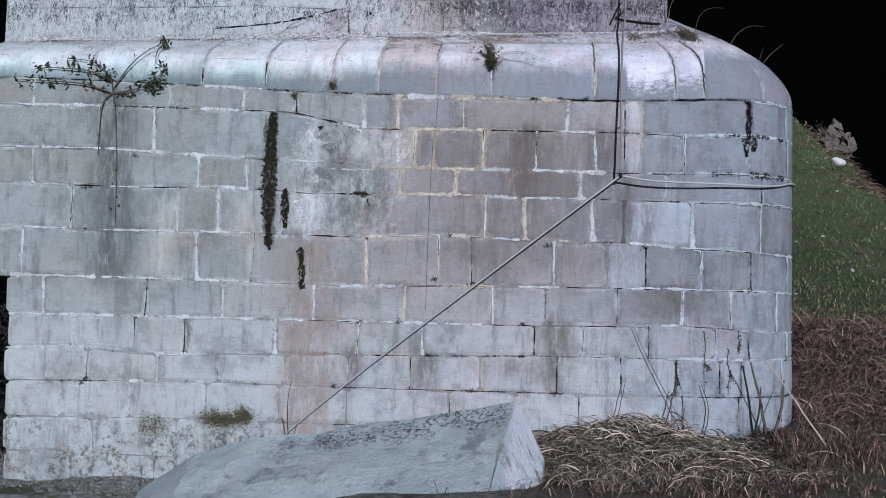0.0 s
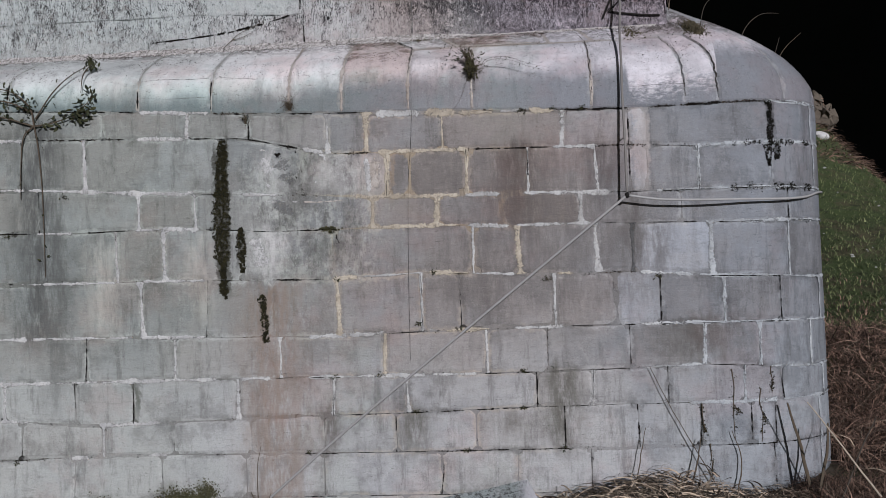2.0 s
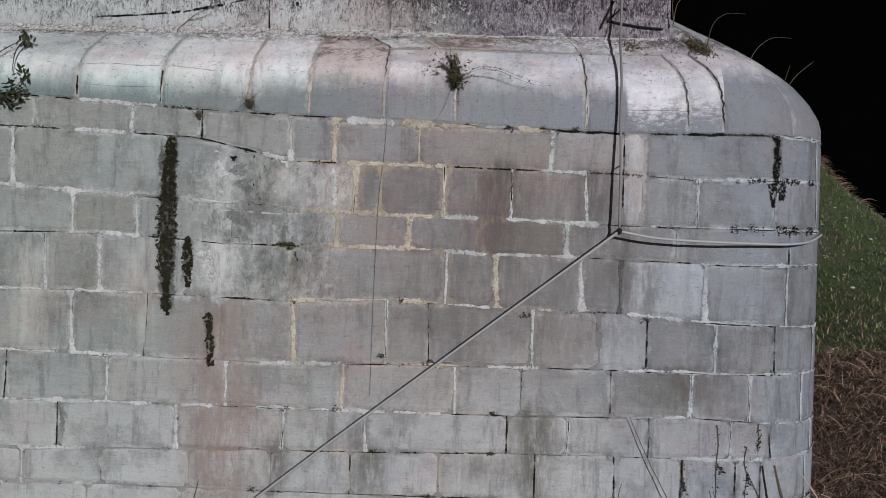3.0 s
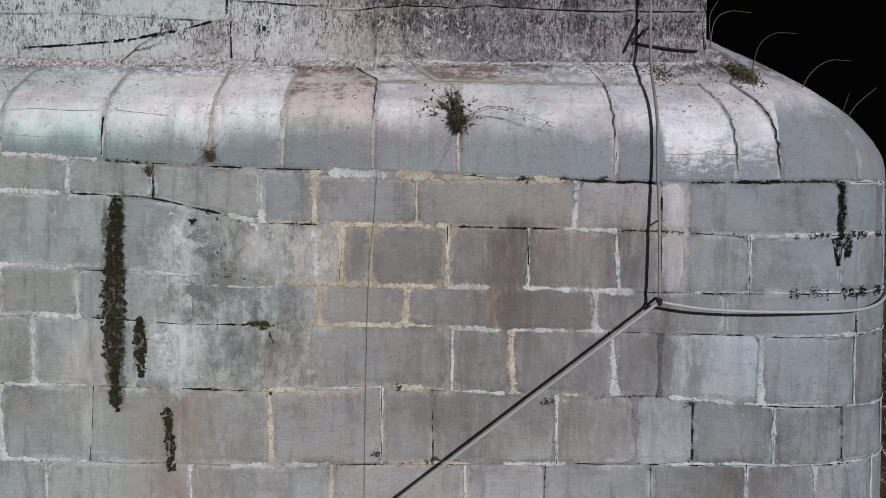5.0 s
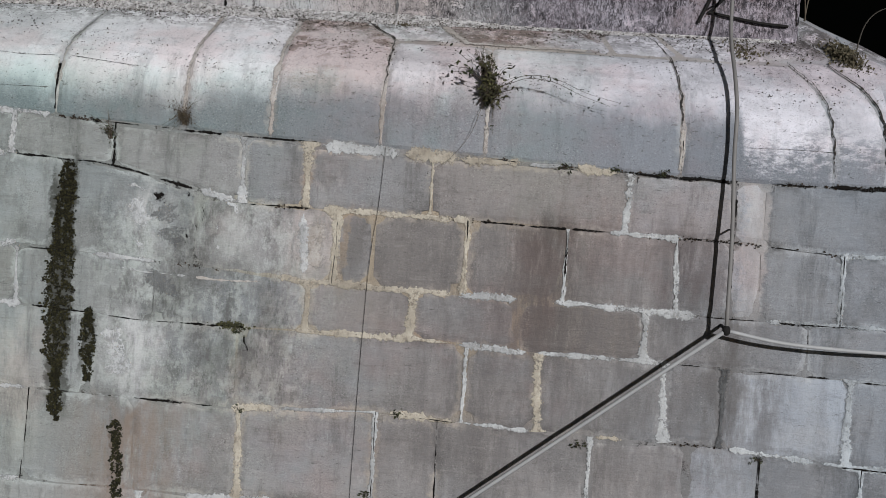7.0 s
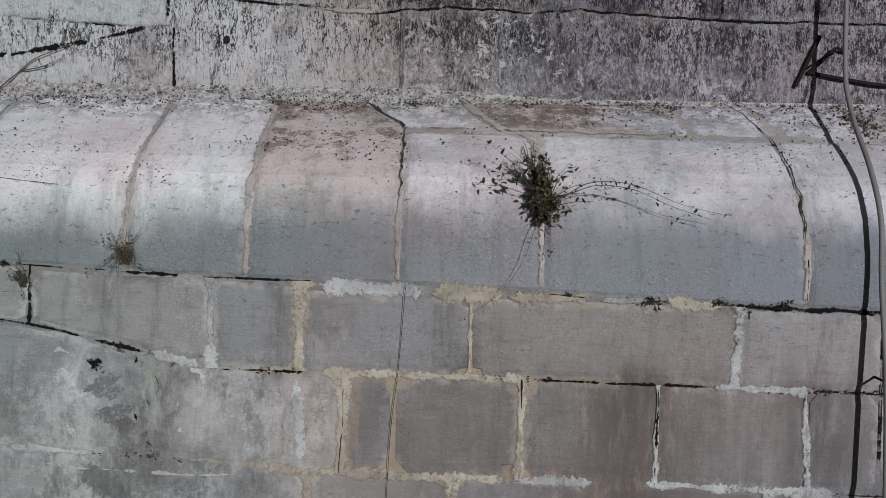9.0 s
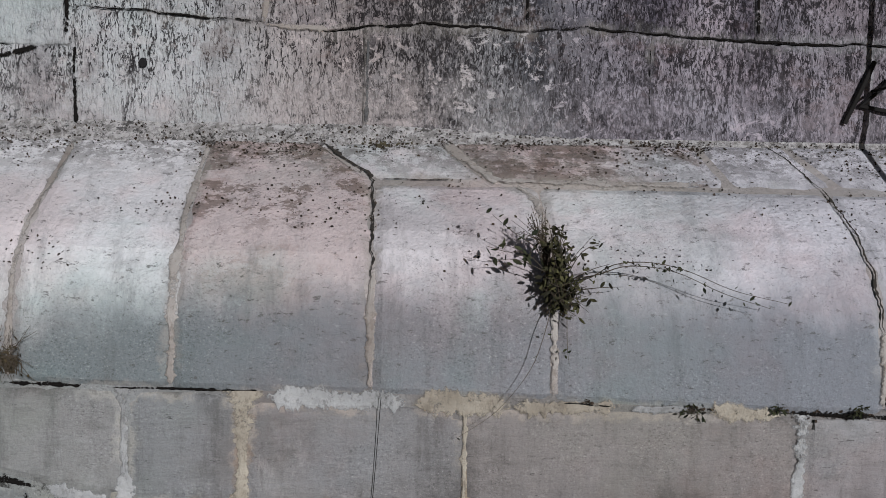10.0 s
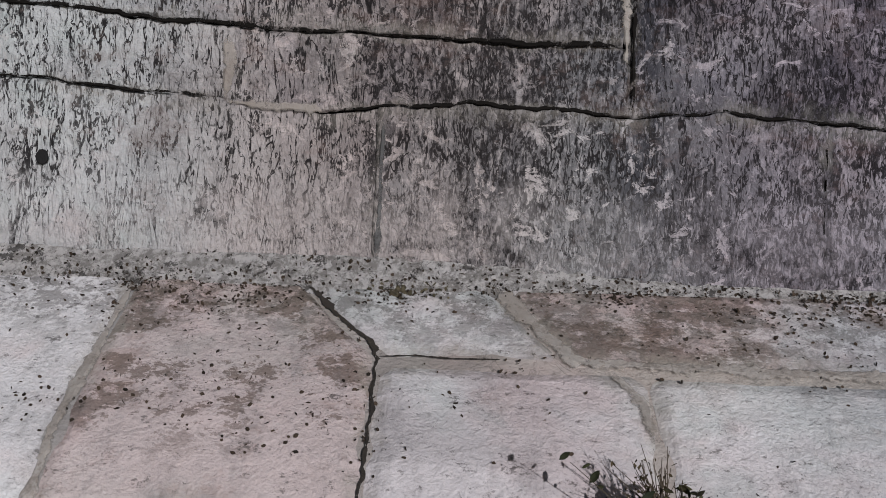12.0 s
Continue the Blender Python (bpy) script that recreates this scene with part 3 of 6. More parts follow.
# ---- the pier: plan and profile ----
FRONT, LEFT, BEND, RADIUS = 9.0, -4.60, 2.30, 0.85
SHAFT_Y, SHAFT_RIGHT = 9.65, 1.99
ARC_END = BEND + RADIUS * math.pi / 2


def wall_point(u, z, depth):
    """A place on the front: u runs along the face and round the right-hand corner; depth goes into the stone."""
    if u <= BEND:
        return Vector((u, FRONT + depth, z))
    a = min(u - BEND, ARC_END - BEND + 3) / RADIUS
    r = RADIUS - depth
    if a <= math.pi / 2:
        return Vector((BEND + r * math.sin(a), FRONT + RADIUS - r * math.cos(a), z))
    return Vector((BEND + r, FRONT + RADIUS + (a - math.pi / 2) * RADIUS, z))


# the coping's section: share of the way in to the shaft on the front, share of the rise; and the share on the broader right side
SECTION = [(0.0, 0.0), (0.0, 0.08), (0.004, 0.174), (0.022, 0.289), (0.07, 0.41), (0.15, 0.517), (0.28, 0.624), (0.44, 0.711), (0.62, 0.80), (0.80, 0.893), (1.0, 1.0)]
SIDE = [0.0, 0.002, 0.018, 0.075, 0.155, 0.255, 0.375, 0.50, 0.645, 0.82, 1.0]


def coping_point(u, v, depth, bed):
    """A place on the rounded shoulder between the face and the shaft; v runs from 0 at the bed to 1 at the shaft."""
    s = v * (len(SECTION) - 1)
    i = min(int(s), len(SECTION) - 2)
    f = s - i
    turn = math.sin(min(max(u - BEND, 0) / RADIUS, math.pi / 2))
    share = (SECTION[i][0] * (1 - turn) + SIDE[i] * turn) * (1 - f) + (SECTION[i + 1][0] * (1 - turn) + SIDE[i + 1] * turn) * f
    rise = SECTION[i][1] * (1 - f) + SECTION[i + 1][1] * f
    low = wall_point(u, 0, 0)
    if u <= BEND:
        high = Vector((u if u < 1.2 else 1.2 + (SHAFT_RIGHT - 1.2) * (u - 1.2) / (BEND - 1.2), SHAFT_Y, 0))
    else:
        a = (u - BEND) / RADIUS
        if a <= math.pi / 2:
            high = Vector((SHAFT_RIGHT, SHAFT_Y + 0.55 * math.sin(a) ** 2, 0))
        else:
            high = Vector((SHAFT_RIGHT, SHAFT_Y + 0.55 + low.y - FRONT - RADIUS, 0))
    foot = low.lerp(high, share)
    out = (low - high).normalized()
    slope = min(1.0, share * 2.2)
    inward = Vector((-out.x * (1 - slope), -out.y * (1 - slope), -slope)).normalized()
    z = bed + (3.62 + 0.21 * turn - bed) * rise + 0.10 * turn * max(0.0, (rise - 0.6) / 0.4)
    return Vector((foot.x, foot.y, z)) + inward * depth


def lines(count, rim):
    """Grid lines from 0 to 1, with one close to each rim."""
    inner = np.linspace(rim, 1 - rim, count)
    return [0.0, *inner, 1.0]


def block(place, size, seed, nu=4, nv=3, thick=0.10, edge=0.009, wear=0.006, rim=0.026, worn=0.15, rough=0.0):
    """One dressed stone: place(p, q, depth) gives the corners of its face; worn arrises and a slightly uneven face."""
    bm = bmesh.new()
    w, h = size
    across, along = bm.loops.layers.uv.new("across"), bm.loops.layers.uv.new("along")
    rim_u, rim_v = min(0.25, rim / max(w, 0.05)), min(0.3, rim / max(h, 0.05))
    ps, qs = lines(nu, rim_u), lines(nv, rim_v)
    grid, back = {}, {}
    last_u, last_v = len(ps) - 1, len(qs) - 1
    for i, p in enumerate(ps):
        for j, q in enumerate(qs):
            on_u, on_v = i in (0, last_u), j in (0, last_v)
            wob = noise.noise_vector(Vector((seed * 7.3 + p * w * 6, q * h * 6, seed * 1.7)))
            dp = wob.x * wear / w if on_u else 0.0
            dq = wob.y * wear / h if on_v else 0.0
            pp, qq = p + dp, q + dq
            if on_u and on_v:
                pull = worn + 0.7 * abs(wob.z)
                pp += (0.5 - p) * 2 * rim_u * pull
                qq += (0.5 - q) * 2 * rim_v * pull
            rise = edge if (on_u or on_v) else 0.002 * wob.z
            if rough:
                at = place(pp, qq, 0.0)
                rise += rough * (noise.noise(at * Vector((16, 16, 22))) + 0.7 * noise.noise(at * Vector((45, 45, 60))))
            grid[i, j] = bm.verts.new(place(pp, qq, rise))
            if on_u or on_v:
                back[i, j] = bm.verts.new(place(pp, qq, thick))
    for i in range(last_u):
        for j in range(last_v):
            corners = ((i, j), (i + 1, j), (i + 1, j + 1), (i, j + 1))
            face = bm.faces.new([grid[c] for c in corners])
            # metres to the four edges, for dirt and mortar that cling to them
            for loop, (a, b) in zip(face.loops, corners):
                loop[across].uv = (ps[a] * w, (1 - ps[a]) * w)
                loop[along].uv = (qs[b] * h, (1 - qs[b]) * h)
    ring = [(i, 0) for i in range(last_u)] + [(last_u, j) for j in range(last_v)] + [(i, last_v) for i in range(last_u, 0, -1)] + [(0, j) for j in range(last_v, 0, -1)]
    for a, b in zip(ring, ring[1:] + ring[:1]):
        bm.faces.new((grid[a], back[a], back[b], grid[b]))
    return bm


# ---- ground ----
def step(v):
    """A smooth step from 0 to 1."""
    return 0.5 + 0.5 * math.tanh(v)


# the hill's crest behind the pier: x, z
CREST = [(-12, 0.3), (-3, 0.8), (1, 3.0), (4, 6.0), (6.1, 7.1), (7.44, 6.98), (8.09, 6.42), (8.58, 6.2), (8.91, 5.85), (9.26, 5.25), (9.71, 4.6), (10.16, 4.0), (11, 3.0), (13, 1.8), (16, 1.0)]


def ground_height(x, y):
    foot = -0.12 - 0.52 * step(-(x + 0.9) * 0.8)
    climb = min(max((y - 12.8) / 19.2, 0.0), 1.0) ** 1.8 * (1 - step((y - 44) * 0.3))
    hill = 0.85 * step((y - 11.3) * 0.8) + climb * (between(CREST, x) - 0.75)
    right = 0.35 * step(x - 3.7) * step((y - 9.2) * 0.6) * step((13.5 - y) * 0.8)
    rough = 0.10 * noise.noise(Vector((x * 0.9, y * 0.9, 0))) + 0.04 * noise.noise(Vector((x * 3, y * 3, 4)))
    fade = math.exp(-((max(abs(x) - 17, 0) / 8) ** 2))
    return foot + (hill + right) * fade + rough


def build_ground():
    xs = np.unique(np.concatenate([np.linspace(-9, 18, 136), np.geomspace(18, 600, 14), -np.geomspace(9, 600, 14)]))
    ys = np.unique(np.concatenate([np.linspace(-3, 46, 220), 46 + np.geomspace(0.3, 600, 16), -3 - np.geomspace(0.3, 600, 14)]))
    verts = [(x, y, ground_height(x, y)) for y in ys for x in xs]
    n = len(xs)
    faces = [(j * n + i, j * n + i + 1, (j + 1) * n + i + 1, (j + 1) * n + i) for j in range(len(ys) - 1) for i in range(n - 1)]
    tagged(raw("ground", verts, faces, GROUND, smooth=True), "bare earth and thin turf rising to a grassy bank", "ground", kind="structure")


build_ground()

# a wooded valley side far behind everything, its deep shade painted near-black
k = Nodes("shade_painted_woods", 1.0)
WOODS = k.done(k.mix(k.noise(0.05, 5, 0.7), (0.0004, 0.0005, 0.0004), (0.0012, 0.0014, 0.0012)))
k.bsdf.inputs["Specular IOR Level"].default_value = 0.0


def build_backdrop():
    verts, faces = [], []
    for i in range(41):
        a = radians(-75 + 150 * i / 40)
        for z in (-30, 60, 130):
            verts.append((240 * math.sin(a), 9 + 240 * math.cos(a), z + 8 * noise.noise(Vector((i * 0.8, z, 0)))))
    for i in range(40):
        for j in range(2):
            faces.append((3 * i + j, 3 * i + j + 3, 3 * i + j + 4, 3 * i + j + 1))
    tagged(raw("backdrop", verts, faces, WOODS), "far wooded valley side, deep shade painted near-black", "woods", kind="structure")


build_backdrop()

# ---- the pier ----
pier = tagged(new("wall_front"), "weathered ashlar bridge pier of grey stone with pale mortar", "pier", kind="structure")
shaft = tagged(new("wall_shaft"), "upper pier shaft crusted with black lichen", "pier", kind="structure")

# bed lines, from under the coping down to the footing: (u, z)
UPPER_BEDS = [
    [(-4.1, 3.10), (-3.15, 3.055), (-2.28, 3.005), (-1.4, 2.95), (-0.75, 2.92), (0.17, 2.897), (1.1, 2.853), (1.55, 2.842), (2.05, 2.845), (4.0, 2.87)],
    [(-4.1, 2.845), (-3.1, 2.82), (-1.88, 2.775), (-1.38, 2.75), (-0.72, 2.60), (0.15, 2.59), (1.1, 2.57), (1.6, 2.56), (2.1, 2.53), (4.0, 2.57)],
    [(-4.1, 2.44), (-3.24, 2.425), (-2.3, 2.36), (-1.7, 2.325), (-1.18, 2.30), (-0.4, 2.25), (0.33, 2.233), (0.8, 2.23), (1.5, 2.205), (4.0, 2.20)],
    [(-4.1, 2.10), (-2.9, 2.06), (-2.0, 2.065), (-1.66, 2.044), (-1.18, 2.01), (0.14, 2.01), (0.6, 1.985), (1.2, 1.98), (2.4, 1.95), (4.0, 1.97)],
    [(-4.1, 1.685), (-2.95, 1.66), (-1.85, 1.65), (-0.77, 1.622), (0.0, 1.65), (0.7, 1.612), (1.6, 1.60), (2.17, 1.552), (3.1, 1.52), (4.0, 1.53)],
]
LOWER_BEDS = [
    [(-4.1, 1.235), (-2.26, 1.215), (-1.7, 1.20), (-0.88, 1.18), (0.24, 1.20), (1.6, 1.205), (2.6, 1.20), (4.0, 1.18)],
    [(-4.1, 0.87), (-2.0, 0.872), (0.45, 0.862), (1.23, 0.868), (2.1, 0.89), (3.0, 0.845), (4.0, 0.85)],
    [(-4.1, 0.555), (-3.4, 0.575), (-2.65, 0.53), (-1.95, 0.545), (-0.78, 0.566), (0.15, 0.583), (0.85, 0.60), (4.0, 0.62)],
    [(-4.1, 0.25), (-2.86, 0.278), (-2.13, 0.29), (-0.86, 0.278), (0.77, 0.282), (4.0, 0.30)],
    [(-4.1, -0.08), (-2.1, -0.043), (-1.36, -0.05), (4.0, -0.05)],
    [(-4.1, -0.40), (4.0, -0.38)],
    [(-4.1, -0.75), (4.0, -0.75)],
]
BEDS = UPPER_BEDS + LOWER_BEDS
# upright joints of each course, along u
UPPER_JOINTS = [
    [-3.91, -3.22, -2.56, -1.86, -1.36, -0.73, -0.42, 0.17, 1.09, 1.59, 1.72, 2.66, 3.16],
    [-3.24, -2.71, -1.59, -0.95, -0.27, -0.09, 0.35, 0.82, 1.34, 1.59, 1.72, 2.10, 2.66, 3.2],
    [-3.89, -3.10, -2.27, -1.81, -1.14, -0.39, 0.11, 0.61, 1.21, 1.96, 2.80],
    [-3.49, -2.46, -2.07, -1.43, -0.72, 0.38, 0.73, 1.32, 1.59, 2.17, 2.79],
    [-3.96, -3.13, -2.26, -1.73, -1.20, -0.68, -0.03, 0.27, 0.99, 1.45, 1.78, 2.25, 2.69, 3.2],
]
LOWER_JOINTS = [
    [-3.73, -2.73, -2.00, -1.15, -0.33, 0.46, 0.92, 1.54, 2.09, 2.50, 3.0],
    [-3.42, -2.83, -2.35, -1.50, -0.74, -0.16, 0.83, 1.25, 1.81, 2.37, 2.67, 3.2],
    [-3.28, -2.60, -2.03, -1.40, -0.82, -0.26, 0.36, 1.03, 1.58, 2.04, 2.41, 2.60, 3.1],
    [-3.51, -2.85, -2.13, -1.45, -0.83, 0.09, 0.66, 1.22, 2.01, 2.58, 3.1],
    [-3.2, -2.4, -1.6, -0.9, -0.2, 0.5, 1.2, 1.9, 2.6, 3.1],
    [-3.4, -2.6, -1.9, -1.1, -0.4, 0.3, 1.0, 1.6, 2.3, 3.0],
]
JOINTS = UPPER_JOINTS + LOWER_JOINTS
PALE = {(0, 10), (1, 10), (3, 9), (4, 10)}
BROWN = {(5, 8), (1, 6), (2, 8)}


def bed_depth(u):
    """How far the thick mortar bed under the coping reaches down."""
    return 0.026 * step((u + 0.45) * 12) * step((0.55 - u) * 5) + 0.008 * step((u + 1.5) * 6)


def build_front():
    # mortar bed behind the stones, as one sheet
    us = [-4.04] + list(np.linspace(-4.0, BEND, 190)) + list(np.linspace(BEND + 0.03, ARC_END, 40)) + [ARC_END + 1.2, ARC_END + 2.4]
    zs = np.linspace(-0.9, 3.12, 130)
    verts, faces = [], []
    for u in us:
        for z in zs:
            full = noise.noise(Vector((u * 1.3, z * 2.0, 3))) + 0.5 * noise.noise(Vector((u * 6, z * 9, 8)))
            d = max(0.0045, 0.0095 - 0.0050 * min(max(full * 1.5 + 0.25, 0.0), 1.0) + 0.0025 * noise.noise(Vector((u * 17, z * 17, 1))))
            verts.append(wall_point(u, min(z, between(BEDS[0], min(u, 4.0)) + 0.02), d))
    n = len(zs)
    for i in range(len(us) - 1):
        for j in range(n - 1):
            faces.append((i * n + j, (i + 1) * n + j, (i + 1) * n + j + 1, i * n + j + 1))
    # close the left end and the back
    ob = raw("mortar_bed", verts, faces, MORTAR, pier, True)
    ob["label"] = "pale crumbling lime mortar"
    raw("left_end", [(LEFT, FRONT + 0.01, 1.22), (LEFT, 13.5, 1.22), (LEFT, 13.5, 3.6), (LEFT, FRONT + 0.01, 3.1), (-4.04, FRONT + 0.01, 1.22), (-4.04, 13.5, 1.22), (-4.04, 13.5, -0.9), (-4.04, FRONT + 0.01, -0.9), (LEFT, FRONT + 0.015, 3.1), (-4.04, FRONT + 0.015, 3.1)], [(0, 1, 2, 3), (4, 5, 6, 7), (0, 1, 5, 4), (0, 4, 9, 8)], MORTAR, pier)
    count = 0
    for c, joints in enumerate(JOINTS):
        top, foot = BEDS[c], BEDS[c + 1]
        ends = [LEFT if c < 5 else -4.13 + 0.07 * random.random()] + joints + [ARC_END + 0.25 + 0.3 * random.random()]
        for n, (u0, u1) in enumerate(zip(ends, ends[1:])):
            gap = random.uniform(0.002, 0.006)
            gap_z = random.uniform(0.002, 0.005)
            buttered = c in (1, 2, 3) and -1.0 < 0.5 * (u0 + u1) < 1.0
            gap += 0.006 if buttered else 0.0
            a, b = u0 + gap, u1 - gap
            if b - a < 0.03:
                continue
            lean = random.uniform(-0.012, 0.012)
            proud = random.uniform(-0.002, 0.002)

            def place(p, q, depth, a=a, b=b, top=top, foot=foot, lean=lean, proud=proud, gap_z=gap_z):
                u = a + (b - a) * p + lean * (q - 0.5)
                z0, z1 = between(foot, u) + gap_z, between(top, u) - gap_z - (bed_depth(u) if top is BEDS[0] else 0.0)
                return wall_point(u, z0 + (z1 - z0) * q, depth + proud)

            count += 1
            curved = b > BEND
            mat = STONE_PALE if (c, n) in PALE else STONE_BROWN if (c, n) in BROWN else STONE
            part("stone", block(place, (b - a, 0.33), count, nu=9 if curved else 5, edge=0.007, rim=0.05 if buttered else 0.036, wear=0.012, worn=0.4), mat, pier, "pale bluish stone" if mat is STONE_PALE else "")


build_front()


def ribbon(surface, line, wide, material, parent, seed, broken=0.0, flare=0.0, stretch=1.0, name="pointing", proud=0.003, step=0.006, taper=False):
    """A ragged run of mortar or soil along a line (a, b) on a surface(a, b, depth); its rims dip into the stone. stretch: metres to one of b."""
    pts = [Vector((a, b * stretch)) for a, b in line]
    ends = np.cumsum([0.0] + [(q - p).length for p, q in zip(pts, pts[1:])])
    total = float(ends[-1])
    count = max(3, int(total / step))
    verts, faces, runs, rims = [], [], [], []
    for i in range(count + 1):
        d = total * i / count
        at = Vector((float(np.interp(d, ends, [p.x for p in pts])), float(np.interp(d, ends, [p.y for p in pts]))))
        s = min(int(np.searchsorted(ends, d, side="right")) - 1, len(pts) - 2)
        way = (pts[s + 1] - pts[s]).normalized()
        side = Vector((-way.y, way.x))
        slow = noise.noise(Vector((d * 4.0, seed * 3.1, 1)))
        w = 1.5 * wide * (1.0 + 0.95 * slow + 0.6 * noise.noise(Vector((d * 17, seed * 3.1, 4))))
        w *= 1.0 + flare * (math.exp(-d / 0.030) + math.exp(-(total - d) / 0.030))
        w *= min(1.0, 0.25 + min(d, total - d) / 0.05) if taper else 1.0
        gap = noise.noise(Vector((d * 7.0, seed * 1.9, 8))) + 0.5 * noise.noise(Vector((d * 30, seed, 3)))
        w *= min(1.0, max(0.0, (gap + 1.05 - 1.5 * broken) * 3.0))
        at += side * (wide * 0.4 + 0.003) * noise.noise(Vector((d * 9, seed, 6)))
        left = w * (1.0 + 0.7 * noise.noise(Vector((d * 75, seed, 11))))
        right = w * (1.0 + 0.7 * noise.noise(Vector((d * 75, seed, 15))))
        fade = max(0.0, 1.0 - min(d, total - d) / 0.045) if taper else 0.0
        rims += [1.0 + fade, 0.3 + 0.9 * fade, 0.3 + 0.9 * fade, 1.0 + fade]
        rows = []
        for off, depth in ((left, 0.0005), (left * 0.45, -proud), (-right * 0.45, -proud), (-right, 0.0005)):
            p = at + side * off
            rows.append(len(verts))
            verts.append(surface(p.x, p.y / stretch, depth + 0.001 * noise.noise(Vector((d * 50, off * 90, seed)))))
        runs.append((rows, w > 0.0006))
    for (a, ok_a), (b, ok_b) in zip(runs, runs[1:]):
        if ok_a and ok_b:
            faces += [(a[m], b[m], b[m + 1], a[m + 1]) for m in range(3)]
    if faces:
        ob = raw(name, verts, faces, material, parent)
        ob.data.attributes.new("rim", "FLOAT", "POINT").data.foreach_set("value", rims)


# how a joint is filled: c cream lime, w white lime, n a thin lime line, g grey, d and D open and black, h a hairline, x and y lime with a crack
FILL = {
    "c": (("c", 0.0118, 0.05, 1.3),), "w": (("w", 0.0112, 0.12, 1.3),), "n": (("w", 0.0078, 0.28, 0.7),), "g": (("g", 0.0120, 0.0, 0.2),),
    "d": (("d", 0.0034, 0.50, 0.0),), "D": (("d", 0.0066, 0.25, 0.0),), "h": (("d", 0.0019, 0.50, 0.0),),
    "x": (("w", 0.0085, 0.15, 0.5), ("d", 0.0030, 0.60, 0.0)), "y": (("c", 0.0110, 0.15, 0.6), ("d", 0.0024, 0.60, 0.0)), "-": (),
}
BED_FILL = [
    "-4.1 d -2.27 w -1.66 d -1.50 D -1.40 h -1.05 d -0.80 h -0.36 w 0.02 c 0.30 y 0.60 n 0.80 y 1.05 D 1.62 d 2.00 D 2.30 h 2.62 x 3.5",
    "-4.1 w -3.20 d -2.30 w -1.86 d -1.15 D -0.95 w -0.72 d -0.37 c 0.38 d 1.00 w 1.36 d 1.66 h 2.05 w 2.55 x 3.5",
    "-4.1 n -3.20 w -1.78 h -1.45 n -1.10 - -0.55 c 0.30 w 0.62 - 0.76 w 1.46 h 1.75 x 3.5",
    "-4.1 n -3.50 d -3.15 n -2.80 d -2.32 w -1.76 d -1.38 h -1.02 d -0.60 - -0.46 c 0.32 n 0.70 w 1.36 h 1.95 d 2.10 x 3.5",
    "-4.1 n -3.50 d -3.30 n -2.45 d -2.26 w -1.72 h -1.36 d -0.74 c -0.50 n 0.00 y 0.36 n 0.72 - 1.00 c 1.15 - 1.40 d 1.62 n 2.05 x 2.70 n 3.5",
    "-4.1 w -3.20 n -2.30 w -1.72 - -0.95 w -0.30 h 0.00 w 0.12 y 0.50 h 0.66 w 1.08 h 1.42 d 1.62 x 2.90 n 3.5",
    "-4.1 w -3.00 n -2.62 w -1.64 - -1.50 w -1.22 h -0.95 x -0.40 w 0.00 n 0.40 d 1.20 h 1.62 n 2.10 h 2.35 d 2.55 n 3.5",
    "-4.1 n -3.20 - -2.66 w -2.10 - -0.60 d 0.85 h 1.95 w 2.65 n 3.5",
    "-4.1 h -3.20 - -2.90 w -2.70 - -2.25 n -2.00 - -1.00 d -0.70 h 0.00 d 1.10 - 2.20 d 3.5",
    "-4.1 - -1.20 h 3.4",
]
JOINT_FILL = ["w--wdwccwd-hn", "hw--y-yxnd-xhn", "whwn-cc-w-d", "xxw--ncwgwn", "w-wh-cxhx-dxdn", "wdnncnhdxxn", "whdnxndxhxdn", "-n---d-ddddhn", "----hd-h-hn", "-----h--dh"]


